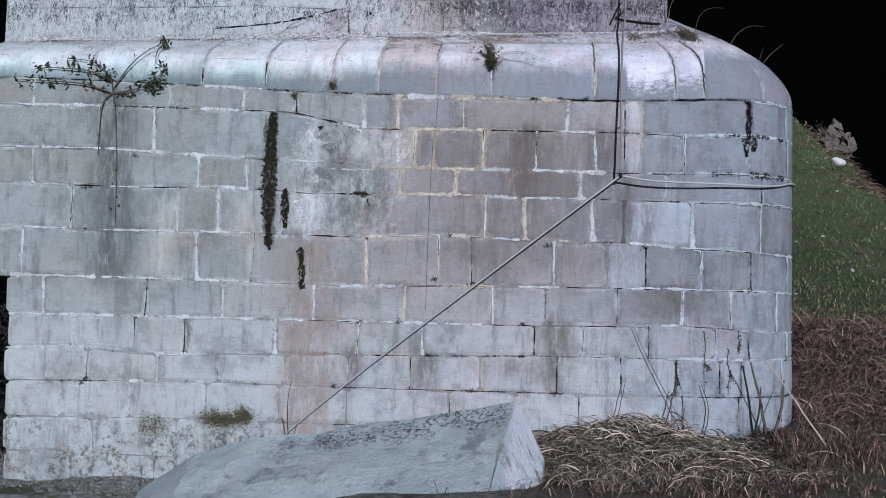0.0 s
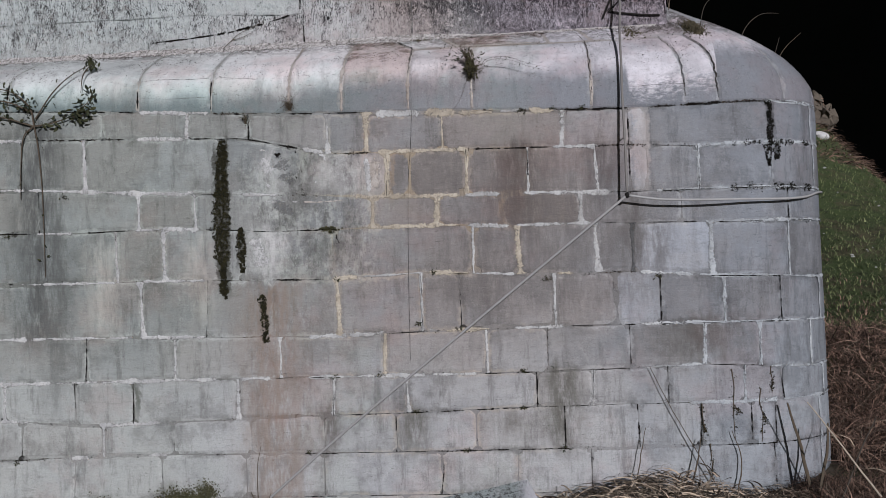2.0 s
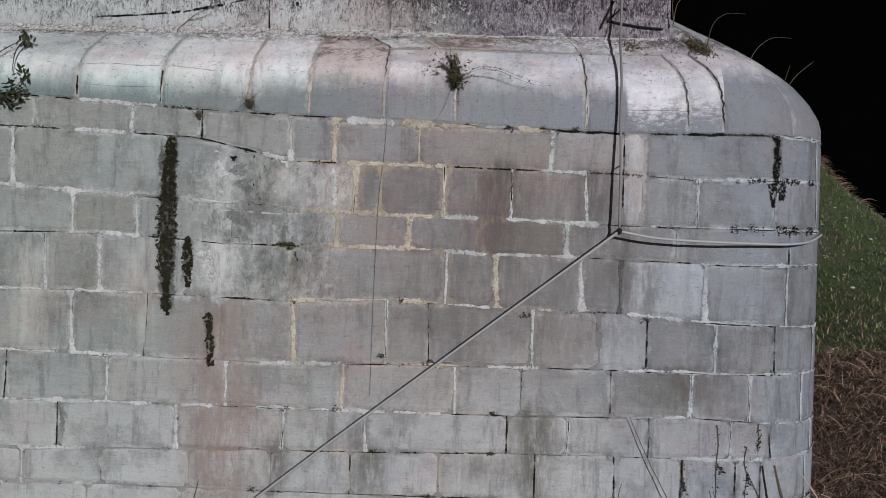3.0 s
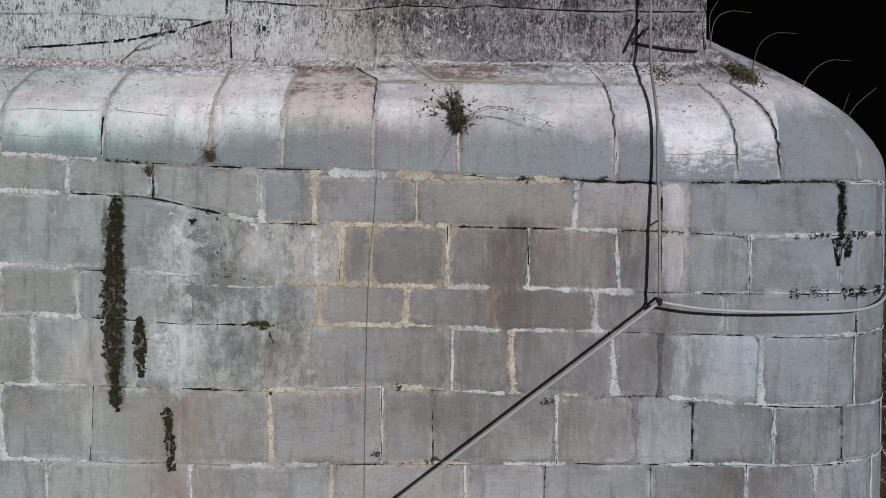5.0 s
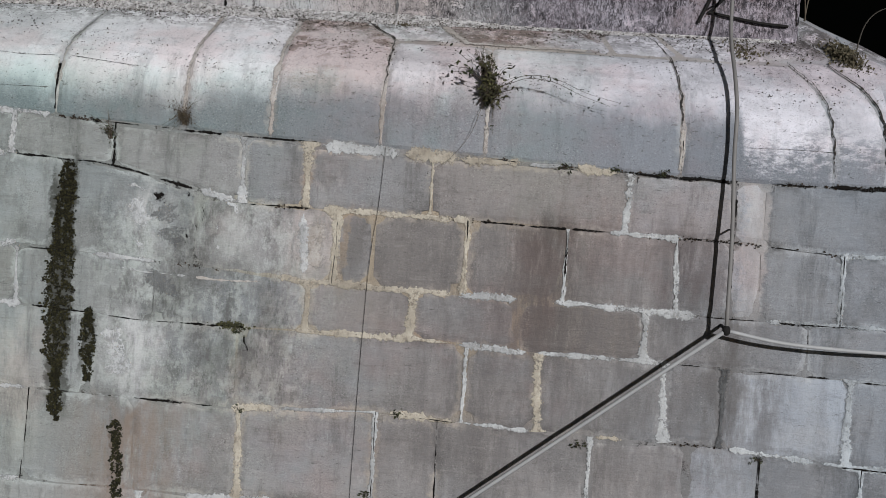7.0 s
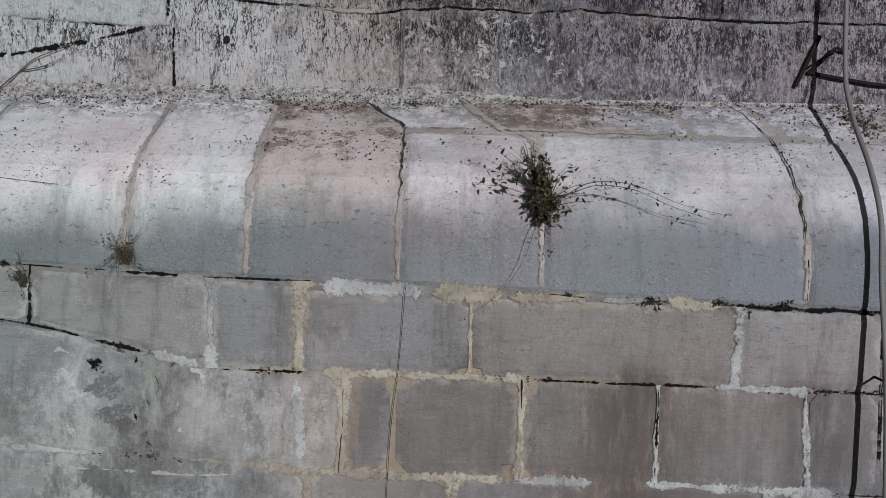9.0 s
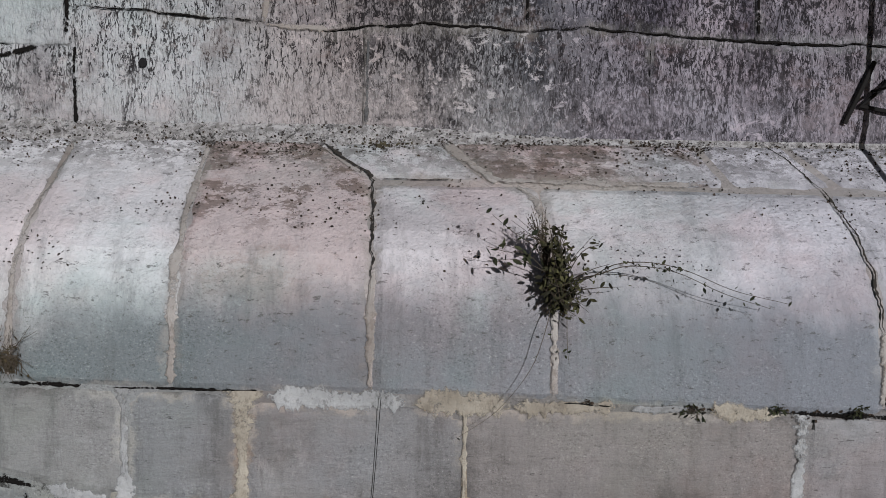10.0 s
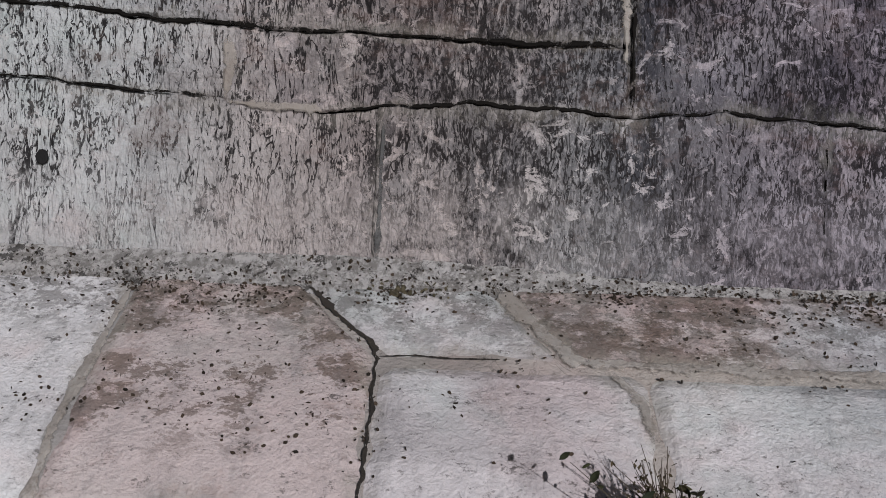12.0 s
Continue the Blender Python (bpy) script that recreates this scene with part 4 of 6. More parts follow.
def build_pointing():
    stuff = {"c": CREAM, "w": LIME, "g": GREY_LIME, "d": OPEN_JOINT}
    seed = 0
    for c, text in enumerate(BED_FILL):
        words = text.split()
        for u0, fill, u1 in zip(words[0::2], words[1::2], words[2::2]):
            us = np.linspace(float(u0), float(u1), max(2, int((float(u1) - float(u0)) / 0.06)))
            for kind, wide, broken, flare in FILL[fill]:
                seed += 1
                drop = -0.004 if kind == "d" and len(FILL[fill]) > 1 else 0.0
                sag = 0.55 if c == 0 and kind != "d" else 0.0
                ribbon(wall_point, [(float(u), between(BEDS[c], float(u)) + drop - sag * bed_depth(float(u))) for u in us], wide + 0.3 * sag * bed_depth(float(us[len(us) // 2])), stuff[kind], pier, seed, broken, flare * 0.4, name="open_joint" if kind == "d" else "pointing", proud=0.0042 if kind == "d" else 0.003, taper=True)
    # holes where mortar has dropped out above the salty patch, and a crack below them
    for line, wide in (
        ([(-1.165, 2.628), (-1.13, 2.615), (-1.095, 2.575)], 0.0190),
        ([(-1.015, 2.632), (-0.985, 2.626), (-0.95, 2.612)], 0.0100),
        ([(-0.925, 2.59), (-0.905, 2.54), (-0.915, 2.50), (-0.90, 2.45)], 0.0035),
        ([(-1.00, 2.47), (-0.985, 2.43), (-0.99, 2.38)], 0.0045),
    ):
        seed += 1
        ribbon(wall_point, line, wide, OPEN_JOINT, pier, seed, 0.0, name="open_joint", proud=0.0042, taper=True)
    # lumpy white salts, rosy lime and grey smears below the leaking joints
    for line, wide, material, broken in (
        ([(-1.27, 2.60), (-1.225, 2.53), (-1.20, 2.45)], 0.034, SALT, 0.2),
        ([(-1.30, 2.66), (-1.25, 2.65), (-1.18, 2.625)], 0.012, SALT, 0.3),
        ([(-1.25, 2.40), (-1.20, 2.365), (-1.15, 2.36)], 0.014, SALT, 0.4),
        ([(-0.37, 2.56), (-0.36, 2.42), (-0.35, 2.29)], 0.032, TAN, 0.1),
        ([(-0.435, 2.57), (-0.42, 2.42), (-0.405, 2.26)], 0.015, SALT, 0.1),
        ([(-0.82, 2.605), (-0.755, 2.59), (-0.745, 2.52)], 0.011, SALT, 0.2),
        ([(-0.84, 2.50), (-0.835, 2.42), (-0.83, 2.35)], 0.010, SALT, 0.4),
        ([(-1.34, 1.98), (-1.30, 1.86), (-1.275, 1.72)], 0.030, SALT, 0.35),
        ([(-1.14, 1.93), (-1.10, 1.84), (-1.09, 1.76)], 0.022, SALT, 0.5),
        ([(-1.45, 2.275), (-1.2, 2.245), (-0.95, 2.235)], 0.0075, SALT, 0.45),
        ([(-0.95, 2.235), (-0.80, 2.225), (-0.60, 2.235)], 0.0065, TAN, 0.45),
        ([(-1.11, 2.58), (-1.06, 2.48), (-1.04, 2.36)], 0.036, DAMP_SMEAR, 0.25),
        ([(-1.18, 2.26), (-1.10, 2.20), (-1.01, 2.13)], 0.026, DAMP_SMEAR, 0.15),
        ([(-0.685, 2.00), (-0.68, 1.94), (-0.645, 1.87)], 0.0032, OPEN_JOINT, 0.6),
    ):
        seed += 1
        ribbon(wall_point, line, wide, material, pier, seed, broken, name="smear", proud=0.0036 if material is SALT else 0.0026, taper=True)
    for c, fills in enumerate(JOINT_FILL):
        for u, fill in zip(JOINTS[c], fills):
            lean = 0.02 * noise.noise(Vector((u * 5, c, 3)))
            for kind, wide, broken, flare in FILL[fill]:
                seed += 1
                z0, z1 = between(BEDS[c + 1], u), between(BEDS[c], u)
                ribbon(wall_point, [(u - lean, z0), (u + 0.4 * lean, 0.5 * (z0 + z1)), (u + lean, z1)], wide, stuff[kind], pier, seed, broken, flare, name="open_joint" if kind == "d" else "pointing", proud=0.0042 if kind == "d" else 0.003)


build_pointing()

# ---- the coping ----
coping = tagged(new("wall_coping"), "rounded stone shoulder, paler above and greyer below", "coping", kind="structure")
# front stones: joints along u, and the share of the section where the stone stops (1: at the shaft)
COPING_JOINTS = [-4.6, -3.35, -2.26, -1.66, -1.03, -0.61, -0.085, 0.41, 1.325, 2.025, 2.265, 2.82, 3.3, 4.2]
COPING_TOP = [1, 1, 1, 1, 1, 1, 0.80, 0.80, 0.80, 0.84, 0.84, 0.84, 1, 1]


def build_coping():
    def stone(n, corners, u_len, nu, nv, name="coping_stone", mat=COPING):
        (a0, b0, v0), (a1, b1, v1) = corners

        def bend(q):
            return q if v0 > 0 else max(0.0, (q - 0.8) / 0.2)

        def place(p, q, depth):
            left, right = a0 + (a1 - a0) * bend(q), b0 + (b1 - b0) * bend(q)
            u = left + (right - left) * p
            return coping_point(u, v0 + (v1 - v0) * q, depth, between(BEDS[0], min(u, 4.0)) + 0.001)

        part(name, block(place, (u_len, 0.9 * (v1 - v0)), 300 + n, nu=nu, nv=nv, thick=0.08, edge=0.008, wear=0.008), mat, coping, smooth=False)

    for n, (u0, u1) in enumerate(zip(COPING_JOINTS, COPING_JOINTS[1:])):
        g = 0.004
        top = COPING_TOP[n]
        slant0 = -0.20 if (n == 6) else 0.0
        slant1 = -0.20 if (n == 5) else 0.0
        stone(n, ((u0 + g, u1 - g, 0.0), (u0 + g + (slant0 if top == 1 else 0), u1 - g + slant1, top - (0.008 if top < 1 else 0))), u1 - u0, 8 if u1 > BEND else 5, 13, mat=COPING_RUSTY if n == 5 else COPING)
    # flat stones against the shaft
    backs = [(-0.085, -0.285), (0.28, 0.115), (1.02, 0.96), (1.40, 1.28), (1.95, 1.93), (2.40, 2.40), (2.82, 2.82)]
    for n, ((a0, a1), (b0, b1)) in enumerate(zip(backs, backs[1:])):
        v0 = 0.812 if b0 < 2.0 else 0.852
        stone(40 + n, ((a0 + 0.011, b0 - 0.011, v0), (a1 + 0.011, b1 - 0.011, 1.0)), b0 - a0, 6, 4, mat=COPING_BROWN if n == 1 else COPING)
    # mortar under the joints
    us, vs = list(np.linspace(-4.58, 4.2, 180)), np.linspace(0, 1, 60)
    verts = [coping_point(u, v, (0.02 if v < 0.03 else 0.0068) + 0.003 * noise.noise(Vector((u * 4, v * 5, 1))) + 0.002 * noise.noise(Vector((u * 17, v * 15, 1))), between(BEDS[0], min(u, 4.0))) for u in us for v in vs]
    n = len(vs)
    faces = [(i * n + j, (i + 1) * n + j, (i + 1) * n + j + 1, i * n + j + 1) for i in range(len(us) - 1) for j in range(n - 1)]
    raw("mortar_bed", verts, faces, COPING_MORTAR, coping, True)
    # pointing of the shoulder's joints

    def over(u, v, depth):
        return coping_point(u, min(max(v, 0.0), 1.0), depth, between(BEDS[0], min(u, 4.0)) + 0.008)

    for n, (line, wide, material, broken) in enumerate((
        ([(-0.61, 0.0), (-0.61, 0.5), (-0.61, 0.97)], 0.0075, TAN, 0.0),
        ([(-1.03, 0.0), (-1.03, 0.5), (-1.03, 0.97)], 0.0060, TAN, 0.1),
        ([(-1.66, 0.35), (-1.66, 0.95)], 0.0045, LIME, 0.2),
        ([(-1.66, 0.02), (-1.66, 0.42)], 0.0050, OPEN_JOINT, 0.2),
        ([(-2.26, 0.35), (-2.26, 0.95)], 0.0045, LIME, 0.3),
        ([(-2.26, 0.02), (-2.26, 0.32)], 0.0055, OPEN_JOINT, 0.1),
        ([(-3.35, 0.02), (-3.35, 0.50)], 0.0050, OPEN_JOINT, 0.3),
        ([(-0.085, 0.0), (-0.085, 0.44)], 0.0065, TAN, 0.05),
        ([(0.41, 0.0), (0.41, 0.40)], 0.0060, TAN, 0.15),
        ([(0.41, 0.62), (0.395, 0.72), (0.33, 0.80)], 0.0085, TAN, 0.0),
        ([(0.28, 0.808), (0.42, 0.808), (0.62, 0.806), (0.92, 0.808)], 0.0080, TAN, 0.1),
        ([(0.33, 0.80), (0.28, 0.82), (0.22, 0.88), (0.17, 0.94), (0.125, 0.985)], 0.0100, TAN, 0.0),
        ([(1.325, 0.0), (1.325, 0.32)], 0.0065, TAN, 0.1),
        ([(1.328, 0.0), (1.327, 0.30)], 0.0030, OPEN_JOINT, 0.45),
    )):
        ribbon(over, line, wide, material, coping, 700 + n, broken, 0.3, 0.95, "open_joint" if material is OPEN_JOINT else "pointing", taper=True)


build_coping()

# ---- the shaft above ----
SHAFT_BEDS = [
    [(-5, 3.56), (3, 3.56)],
    [(-5, 3.96), (-1.9, 3.93), (-1.15, 3.89), (-1.06, 3.90), (-1.04, 4.02), (-0.45, 3.975), (-0.25, 3.962), (0.1, 3.985), (0.4, 3.97), (0.6, 3.985), (0.82, 3.965), (1.2, 3.95), (3, 3.94)],
    [(-5, 4.19), (-0.9, 4.165), (-0.45, 4.135), (0.06, 4.12), (0.40, 4.11), (0.401, 4.34), (3, 4.34)],
    [(-5, 4.55), (0.4, 4.52), (3, 4.66)],
    [(-5, 4.95), (3, 4.98)],
    [(-5, 5.35), (3, 5.35)],
    [(-5, 5.75), (3, 5.75)],
]
SHAFT_JOINTS = [
    [-4.6, -3.2, -2.3, -1.66, -1.04, -0.115, 0.81, 1.55, SHAFT_RIGHT],
    [-4.6, -3.5, -2.7, -1.9, -1.07, -0.44, 0.40, 1.17, SHAFT_RIGHT],
    [-4.6, -3.1, -2.2, -1.3, 0.40, 1.0, SHAFT_RIGHT],
    [-4.6, -3.4, -2.5, -1.6, -0.7, 0.1, 0.9, 1.5, SHAFT_RIGHT],
    [-4.6, -3.0, -2.1, -1.2, -0.3, 0.5, 1.2, SHAFT_RIGHT],
    [-4.6, -3.3, -2.4, -1.5, -0.6, 0.2, 1.0, SHAFT_RIGHT],
]


def jag(u, c):
    """The ragged line of a bed in the rough upper stones."""
    return 0.007 * noise.noise(Vector((u * 9, c * 3.3, 5))) + 0.0045 * noise.noise(Vector((u * 31, c * 3.3, 2))) + 0.003 * noise.noise(Vector((u * 80, c * 3.3, 7)))


def build_shaft():
    count = 500
    for c, joints in enumerate(SHAFT_JOINTS):
        for u0, u1 in zip(joints, joints[1:]):
            gap = -0.012
            a, b = u0 + gap, u1 - (0 if u1 == SHAFT_RIGHT else gap)
            proud = random.uniform(-0.006, 0.006)

            def place(p, q, depth, a=a, b=b, c=c, proud=proud):
                u = a + (b - a) * p
                torn = noise.noise(Vector((u * 4, c * 5.1, 3))) + 0.6 * noise.noise(Vector((u * 17, c * 2.3, 9)))
                z0 = between(SHAFT_BEDS[c], u) + jag(u, c) + 0.0005 + 0.002 * max(0.0, torn)
                z1 = between(SHAFT_BEDS[c + 1], u) + jag(u, c + 1) - 0.001 - 0.006 * max(0.0, torn + 0.15)
                return Vector((u, SHAFT_Y + depth + proud, z0 + (z1 - z0) * q))

            count += 1
            part("stone", block(place, (b - a, 0.33), count, nu=80, nv=30 if c < 3 else 5, rough=0.006, thick=0.5 if u1 == SHAFT_RIGHT else 0.12, edge=0.003, wear=0.006, rim=0.010), SHAFT_PALE if (c, u1) in ((1, -1.07),) else SHAFT_SOOTY if c == 2 and u0 >= 0.4 or (c, u0) == (1, 0.40) else SHAFT_GRIMY if (c, u0) in ((1, -0.44), (2, -1.3)) else SHAFT, shaft, smooth=True)
    # what is left of the pointing, and open joints

    def against(u, z, depth):
        return Vector((u, SHAFT_Y - 0.004 + depth, z))

    for n, (line, wide, material, broken) in enumerate((
        ([(0.402, 3.97), (0.404, 4.12), (0.40, 4.33)], 0.0050, OPEN_JOINT, 0.25),
        ([(0.386, 4.06), (0.386, 4.15), (0.384, 4.30)], 0.0070, TAN, 0.25),
        ([(-0.115, 3.64), (-0.112, 3.80), (-0.115, 3.95)], 0.0060, GREY_LIME, 0.35),
        ([(0.81, 3.62), (0.812, 3.80), (0.81, 3.95)], 0.0032, OPEN_JOINT, 0.35),
        ([(-0.445, 3.97), (-0.44, 4.06), (-0.445, 4.13)], 0.0085, TAN, 0.2),
        ([(-0.46, 3.972), (-0.34, 3.965), (-0.22, 3.962)], 0.0065, TAN, 0.35),
        ([(-1.075, 3.90), (-1.065, 4.02), (-1.07, 4.18)], 0.0060, OPEN_JOINT, 0.35),
        ([(-1.04, 3.62), (-1.045, 3.85), (-1.04, 4.02)], 0.0032, OPEN_JOINT, 0.55),
        ([(1.17, 3.95), (1.165, 4.15), (1.17, 4.33)], 0.0050, OPEN_JOINT, 0.3),
        ([(-2.42, 3.716), (-2.05, 3.735), (-1.70, 3.767), (-1.42, 3.82), (-1.15, 3.885)], 0.0065, OPEN_JOINT, 0.35),
    )):
        ribbon(against, line, wide, material, shaft, 900 + n, broken, 0.3, name="open_joint" if material is OPEN_JOINT else "pointing", proud=0.005, taper=True)
    for n, (c, u0, u1, wide) in enumerate(((1, -1.02, -0.47, 0.0024), (1, -0.22, 0.38, 0.0036), (1, 0.42, 1.95, 0.0028), (2, -0.95, 0.39, 0.0038))):
        us = np.linspace(u0, u1, 60)
        ribbon(against, [(float(u), between(SHAFT_BEDS[c], float(u)) + jag(float(u), c)) for u in us], wide, OPEN_JOINT, shaft, 960 + n, 0.12, 0.0, name="open_joint", proud=0.005, taper=True)
    for x, z, r in ((-0.829, 3.842, 0.014), (0.99, 3.794, 0.007), (0.515, 3.86, 0.005)):
        bm = bmesh.new()
        bmesh.ops.create_icosphere(bm, subdivisions=2, radius=r, matrix=Matrix.Translation((x, SHAFT_Y - 0.003, z)) @ Matrix.Diagonal((1, 0.25, 1.15, 1)))
        for v in bm.verts:
            v.co += 0.25 * r * noise.noise_vector(v.co * 120)
        part("plugged_hole", bm, CRACK, shaft, "dark plugged hole")
    bm = bmesh.new()
    bmesh.ops.create_cube(bm, size=1, matrix=Matrix.Translation(((LEFT + SHAFT_RIGHT - 0.03) / 2, 11.6, 4.5)) @ Matrix.Diagonal((SHAFT_RIGHT - 0.03 - LEFT, 3.84, 2.5, 1)))
    part("mortar_bed", bm, CRACK, shaft)
    # the shaft's rough top and end
    bm = bmesh.new()
    bmesh.ops.create_cube(bm, size=1, matrix=Matrix.Translation(((LEFT + SHAFT_RIGHT) / 2, 11.6, 5.80)) @ Matrix.Diagonal((SHAFT_RIGHT - LEFT, 3.9, 0.1, 1)))
    bmesh.ops.subdivide_edges(bm, edges=bm.edges, cuts=12, use_grid_fill=True)
    for v in bm.verts:
        v.co.z += 0.03 * noise.noise(v.co * 2.0)
    part("top_course", bm, STONE, shaft, "rough grey stone top")


build_shaft()


# ---- things ----
def tube(bm, points, radii, sides=6):
    """A bent rod through points into bm; radii: one number, or one for each end."""
    pts = [Vector(p) for p in points]
    r0, r1 = radii if isinstance(radii, tuple) else (radii, radii)
    rings = []
    for i, p in enumerate(pts):
        ahead = (pts[min(i + 1, len(pts) - 1)] - pts[max(i - 1, 0)]).normalized()
        side = ahead.cross(Vector((0.3, 0.9, 0.2))).normalized()
        up = side.cross(ahead).normalized()
        r = r0 + (r1 - r0) * i / max(len(pts) - 1, 1)
        rings.append([bm.verts.new(p + (side * math.cos(2 * math.pi * s / sides) + up * math.sin(2 * math.pi * s / sides)) * r) for s in range(sides)])
    for a, b in zip(rings, rings[1:]):
        for s in range(sides):
            bm.faces.new((a[s], a[(s + 1) % sides], b[(s + 1) % sides], b[s]))
    bm.faces.new(rings[0]), bm.faces.new(list(reversed(rings[-1])))


def curve_through(points, steps=6):
    """A smooth line through the points (Catmull-Rom)."""
    p = [Vector(q) for q in points]
    p = [p[0] * 2 - p[1]] + p + [p[-1] * 2 - p[-2]]
    out = []
    for a, b, c, d in zip(p, p[1:], p[2:], p[3:]):
        for s in range(steps):
            t = s / steps
            out.append(0.5 * (2 * b + (c - a) * t + (2 * a - 5 * b + 4 * c - d) * t * t + (3 * b - a - 3 * c + d) * t ** 3))
    return out + [p[-2]]


def leaf(bm, at, way, size, width=0.45):
    """One pointed leaf, folded a little along its rib."""
    way = Vector(way).normalized()
    side = way.cross(Vector((random.uniform(-1, 1), random.uniform(-1, 1), random.uniform(-1, 1)))).normalized()
    lift = way.cross(side).normalized()
    at = Vector(at)
    base, tip = bm.verts.new(at), bm.verts.new(at + way * size + lift * size * 0.1)
    mid = bm.verts.new(at + way * size * 0.5 - lift * size * 0.08)
    rims = []
    for s in (1, -1):
        rims.append([bm.verts.new(at + way * size * f + side * s * size * width * w) for f, w in ((0.28, 0.42), (0.58, 0.46), (0.82, 0.24))])
    for rim in rims:
        for f in ((base, mid, rim[0]), (rim[0], mid, rim[1]), (rim[1], mid, rim[2]), (rim[2], mid, tip)):
            bm.faces.new(f)


CABLE = plain_material("grey_conduit", (0.20, 0.195, 0.185), (0.36, 0.355, 0.34), 14, 0.6)
IRON = plain_material("black_iron", (0.004, 0.004, 0.004), (0.014, 0.012, 0.010), 40, 0.9)
BARK = plain_material("twig_bark", (0.045, 0.034, 0.024), (0.10, 0.08, 0.055), 60, 0.9)
DRY_STALK = plain_material("dry_stalk", (0.030, 0.026, 0.020), (0.075, 0.062, 0.048), 40, 0.9)
UPRIGHT_CABLE = plain_material("grimy_conduit", (0.10, 0.093, 0.085), (0.20, 0.188, 0.172), 14, 0.65)
PALE_STALK = plain_material("pale_stalk", (0.26, 0.22, 0.17), (0.36, 0.31, 0.24), 40, 0.9)
LEAVES = island_material("dark_leaves", (0.012, 0.016, 0.008), (0.050, 0.052, 0.022))
SHRUB_LEAVES = island_material("shrub_leaves", (0.012, 0.011, 0.006), (0.085, 0.080, 0.032), power=1.4)
BROWN_LEAVES = island_material("withered_leaves", (0.018, 0.014, 0.008), (0.075, 0.056, 0.026))
MOSS = island_material("dark_moss", (0.007, 0.0065, 0.003), (0.040, 0.036, 0.012), power=1.5)
BLACK_LICHEN = island_material("black_lichen", (0.004, 0.004, 0.003), (0.014, 0.013, 0.009))
OLIVE_MOSS = island_material("olive_moss", (0.045, 0.038, 0.022), (0.125, 0.105, 0.065))
GREEN_MOSS = island_material("green_moss", (0.028, 0.028, 0.012), (0.085, 0.080, 0.038))
STRAW = island_material("straw", (0.022, 0.015, 0.010), (0.60, 0.48, 0.35), power=1.8)
BRAMBLE = island_material("dead_bramble", (0.018, 0.012, 0.009), (0.38, 0.245, 0.175), power=1.8)
TURF = island_material("turf_blades", (0.036, 0.053, 0.016), (0.25, 0.275, 0.125), power=1.6)
LITTER = island_material("leaf_litter", (0.012, 0.009, 0.006), (0.06, 0.042, 0.028))

# conduit held off the stone: down the shaft, over the shoulder to a joint, then round the corner and slanting to the ground
HUB = (1.55, 8.84, 2.165)


def build_conduit():
    cable = tagged(new("conduit"), "grey conduit run held off the stone face", "cable")
    bm = bmesh.new()
    tube(bm, curve_through([(1.61, 9.48, 5.6), (1.605, 9.48, 4.4), (1.60, 9.47, 3.95), (1.60, 9.46, 3.74), (1.59, 9.40, 3.63), (1.575, 9.27, 3.50), (1.562, 9.09, 3.34), (1.555, 8.965, 3.16), (1.55, 8.93, 2.95), (1.552, 8.87, 2.60), HUB], 5), 0.0095, 8)
    part("upright_run", bm, UPRIGHT_CABLE, cable, "grimy darker grey conduit", smooth=True)
    bm = bmesh.new()
    ring = [wall_point(u, 0, -d) for u, d in ((1.8, 0.15), (2.1, 0.14), (2.4, 0.10), (2.7, 0.07), (2.95, 0.04), (3.2, 0.025), (3.5, 0.02), (3.9, 0.02))]
    zs = (2.125, 2.11, 2.105, 2.105, 2.125, 2.17, 2.19, 2.20)
    tube(bm, curve_through([HUB] + [(p.x, p.y, z) for p, z in zip(ring, zs)], 5), 0.0090, 8)
    part("level_run", bm, CABLE, cable, smooth=True)
    bm = bmesh.new()
    tube(bm, curve_through([HUB, (0.30, 8.87, 1.195), (-0.60, 8.90, 0.49), (-1.22, 8.93, -0.02), (-1.55, 8.93, -0.32)], 4), 0.0095, 8)
    part("slanting_run", bm, CABLE, cable, smooth=True)
    bm = bmesh.new()
    bmesh.ops.create_icosphere(bm, subdivisions=2, radius=0.019, matrix=Matrix.Translation(HUB) @ Matrix.Diagonal((1, 0.9, 1.3, 1)))
    tube(bm, [(HUB[0], HUB[1], HUB[2]), (HUB[0] + 0.01, 9.02, HUB[2] + 0.01)], 0.008, 6)
    part("clamp", bm, IRON, cable, "black iron clamp")
    for z, y in ((2.62, 8.87), (3.80, 9.465)):
        bm = bmesh.new()
        tube(bm, [(1.555, y, z), (1.565, 9.02 if z < 3 else 9.67, z)], 0.0045, 6)
        part("standoff", bm, IRON, cable, "thin iron stand-off")


build_conduit()


def build_bracket():
    bracket = tagged(new("iron_bracket"), "rusty black iron bracket fixed to the shaft", "bracket")
    for name, pts, r in (
        ("crossbar", [(1.52, 9.635, 3.748), (1.60, 9.63, 3.733), (1.78, 9.63, 3.705), (1.93, 9.635, 3.695)], 0.0075),
        ("strut", [(1.56, 9.635, 3.895), (1.51, 9.63, 3.79), (1.465, 9.635, 3.69)], 0.0085),
        ("strut", [(1.515, 9.635, 3.745), (1.575, 9.62, 3.80), (1.62, 9.625, 3.845), (1.655, 9.635, 3.83)], 0.006),
    ):
        bm = bmesh.new()
        tube(bm, curve_through(pts, 3), r, 6)
        part(name, bm, IRON, bracket)


build_bracket()


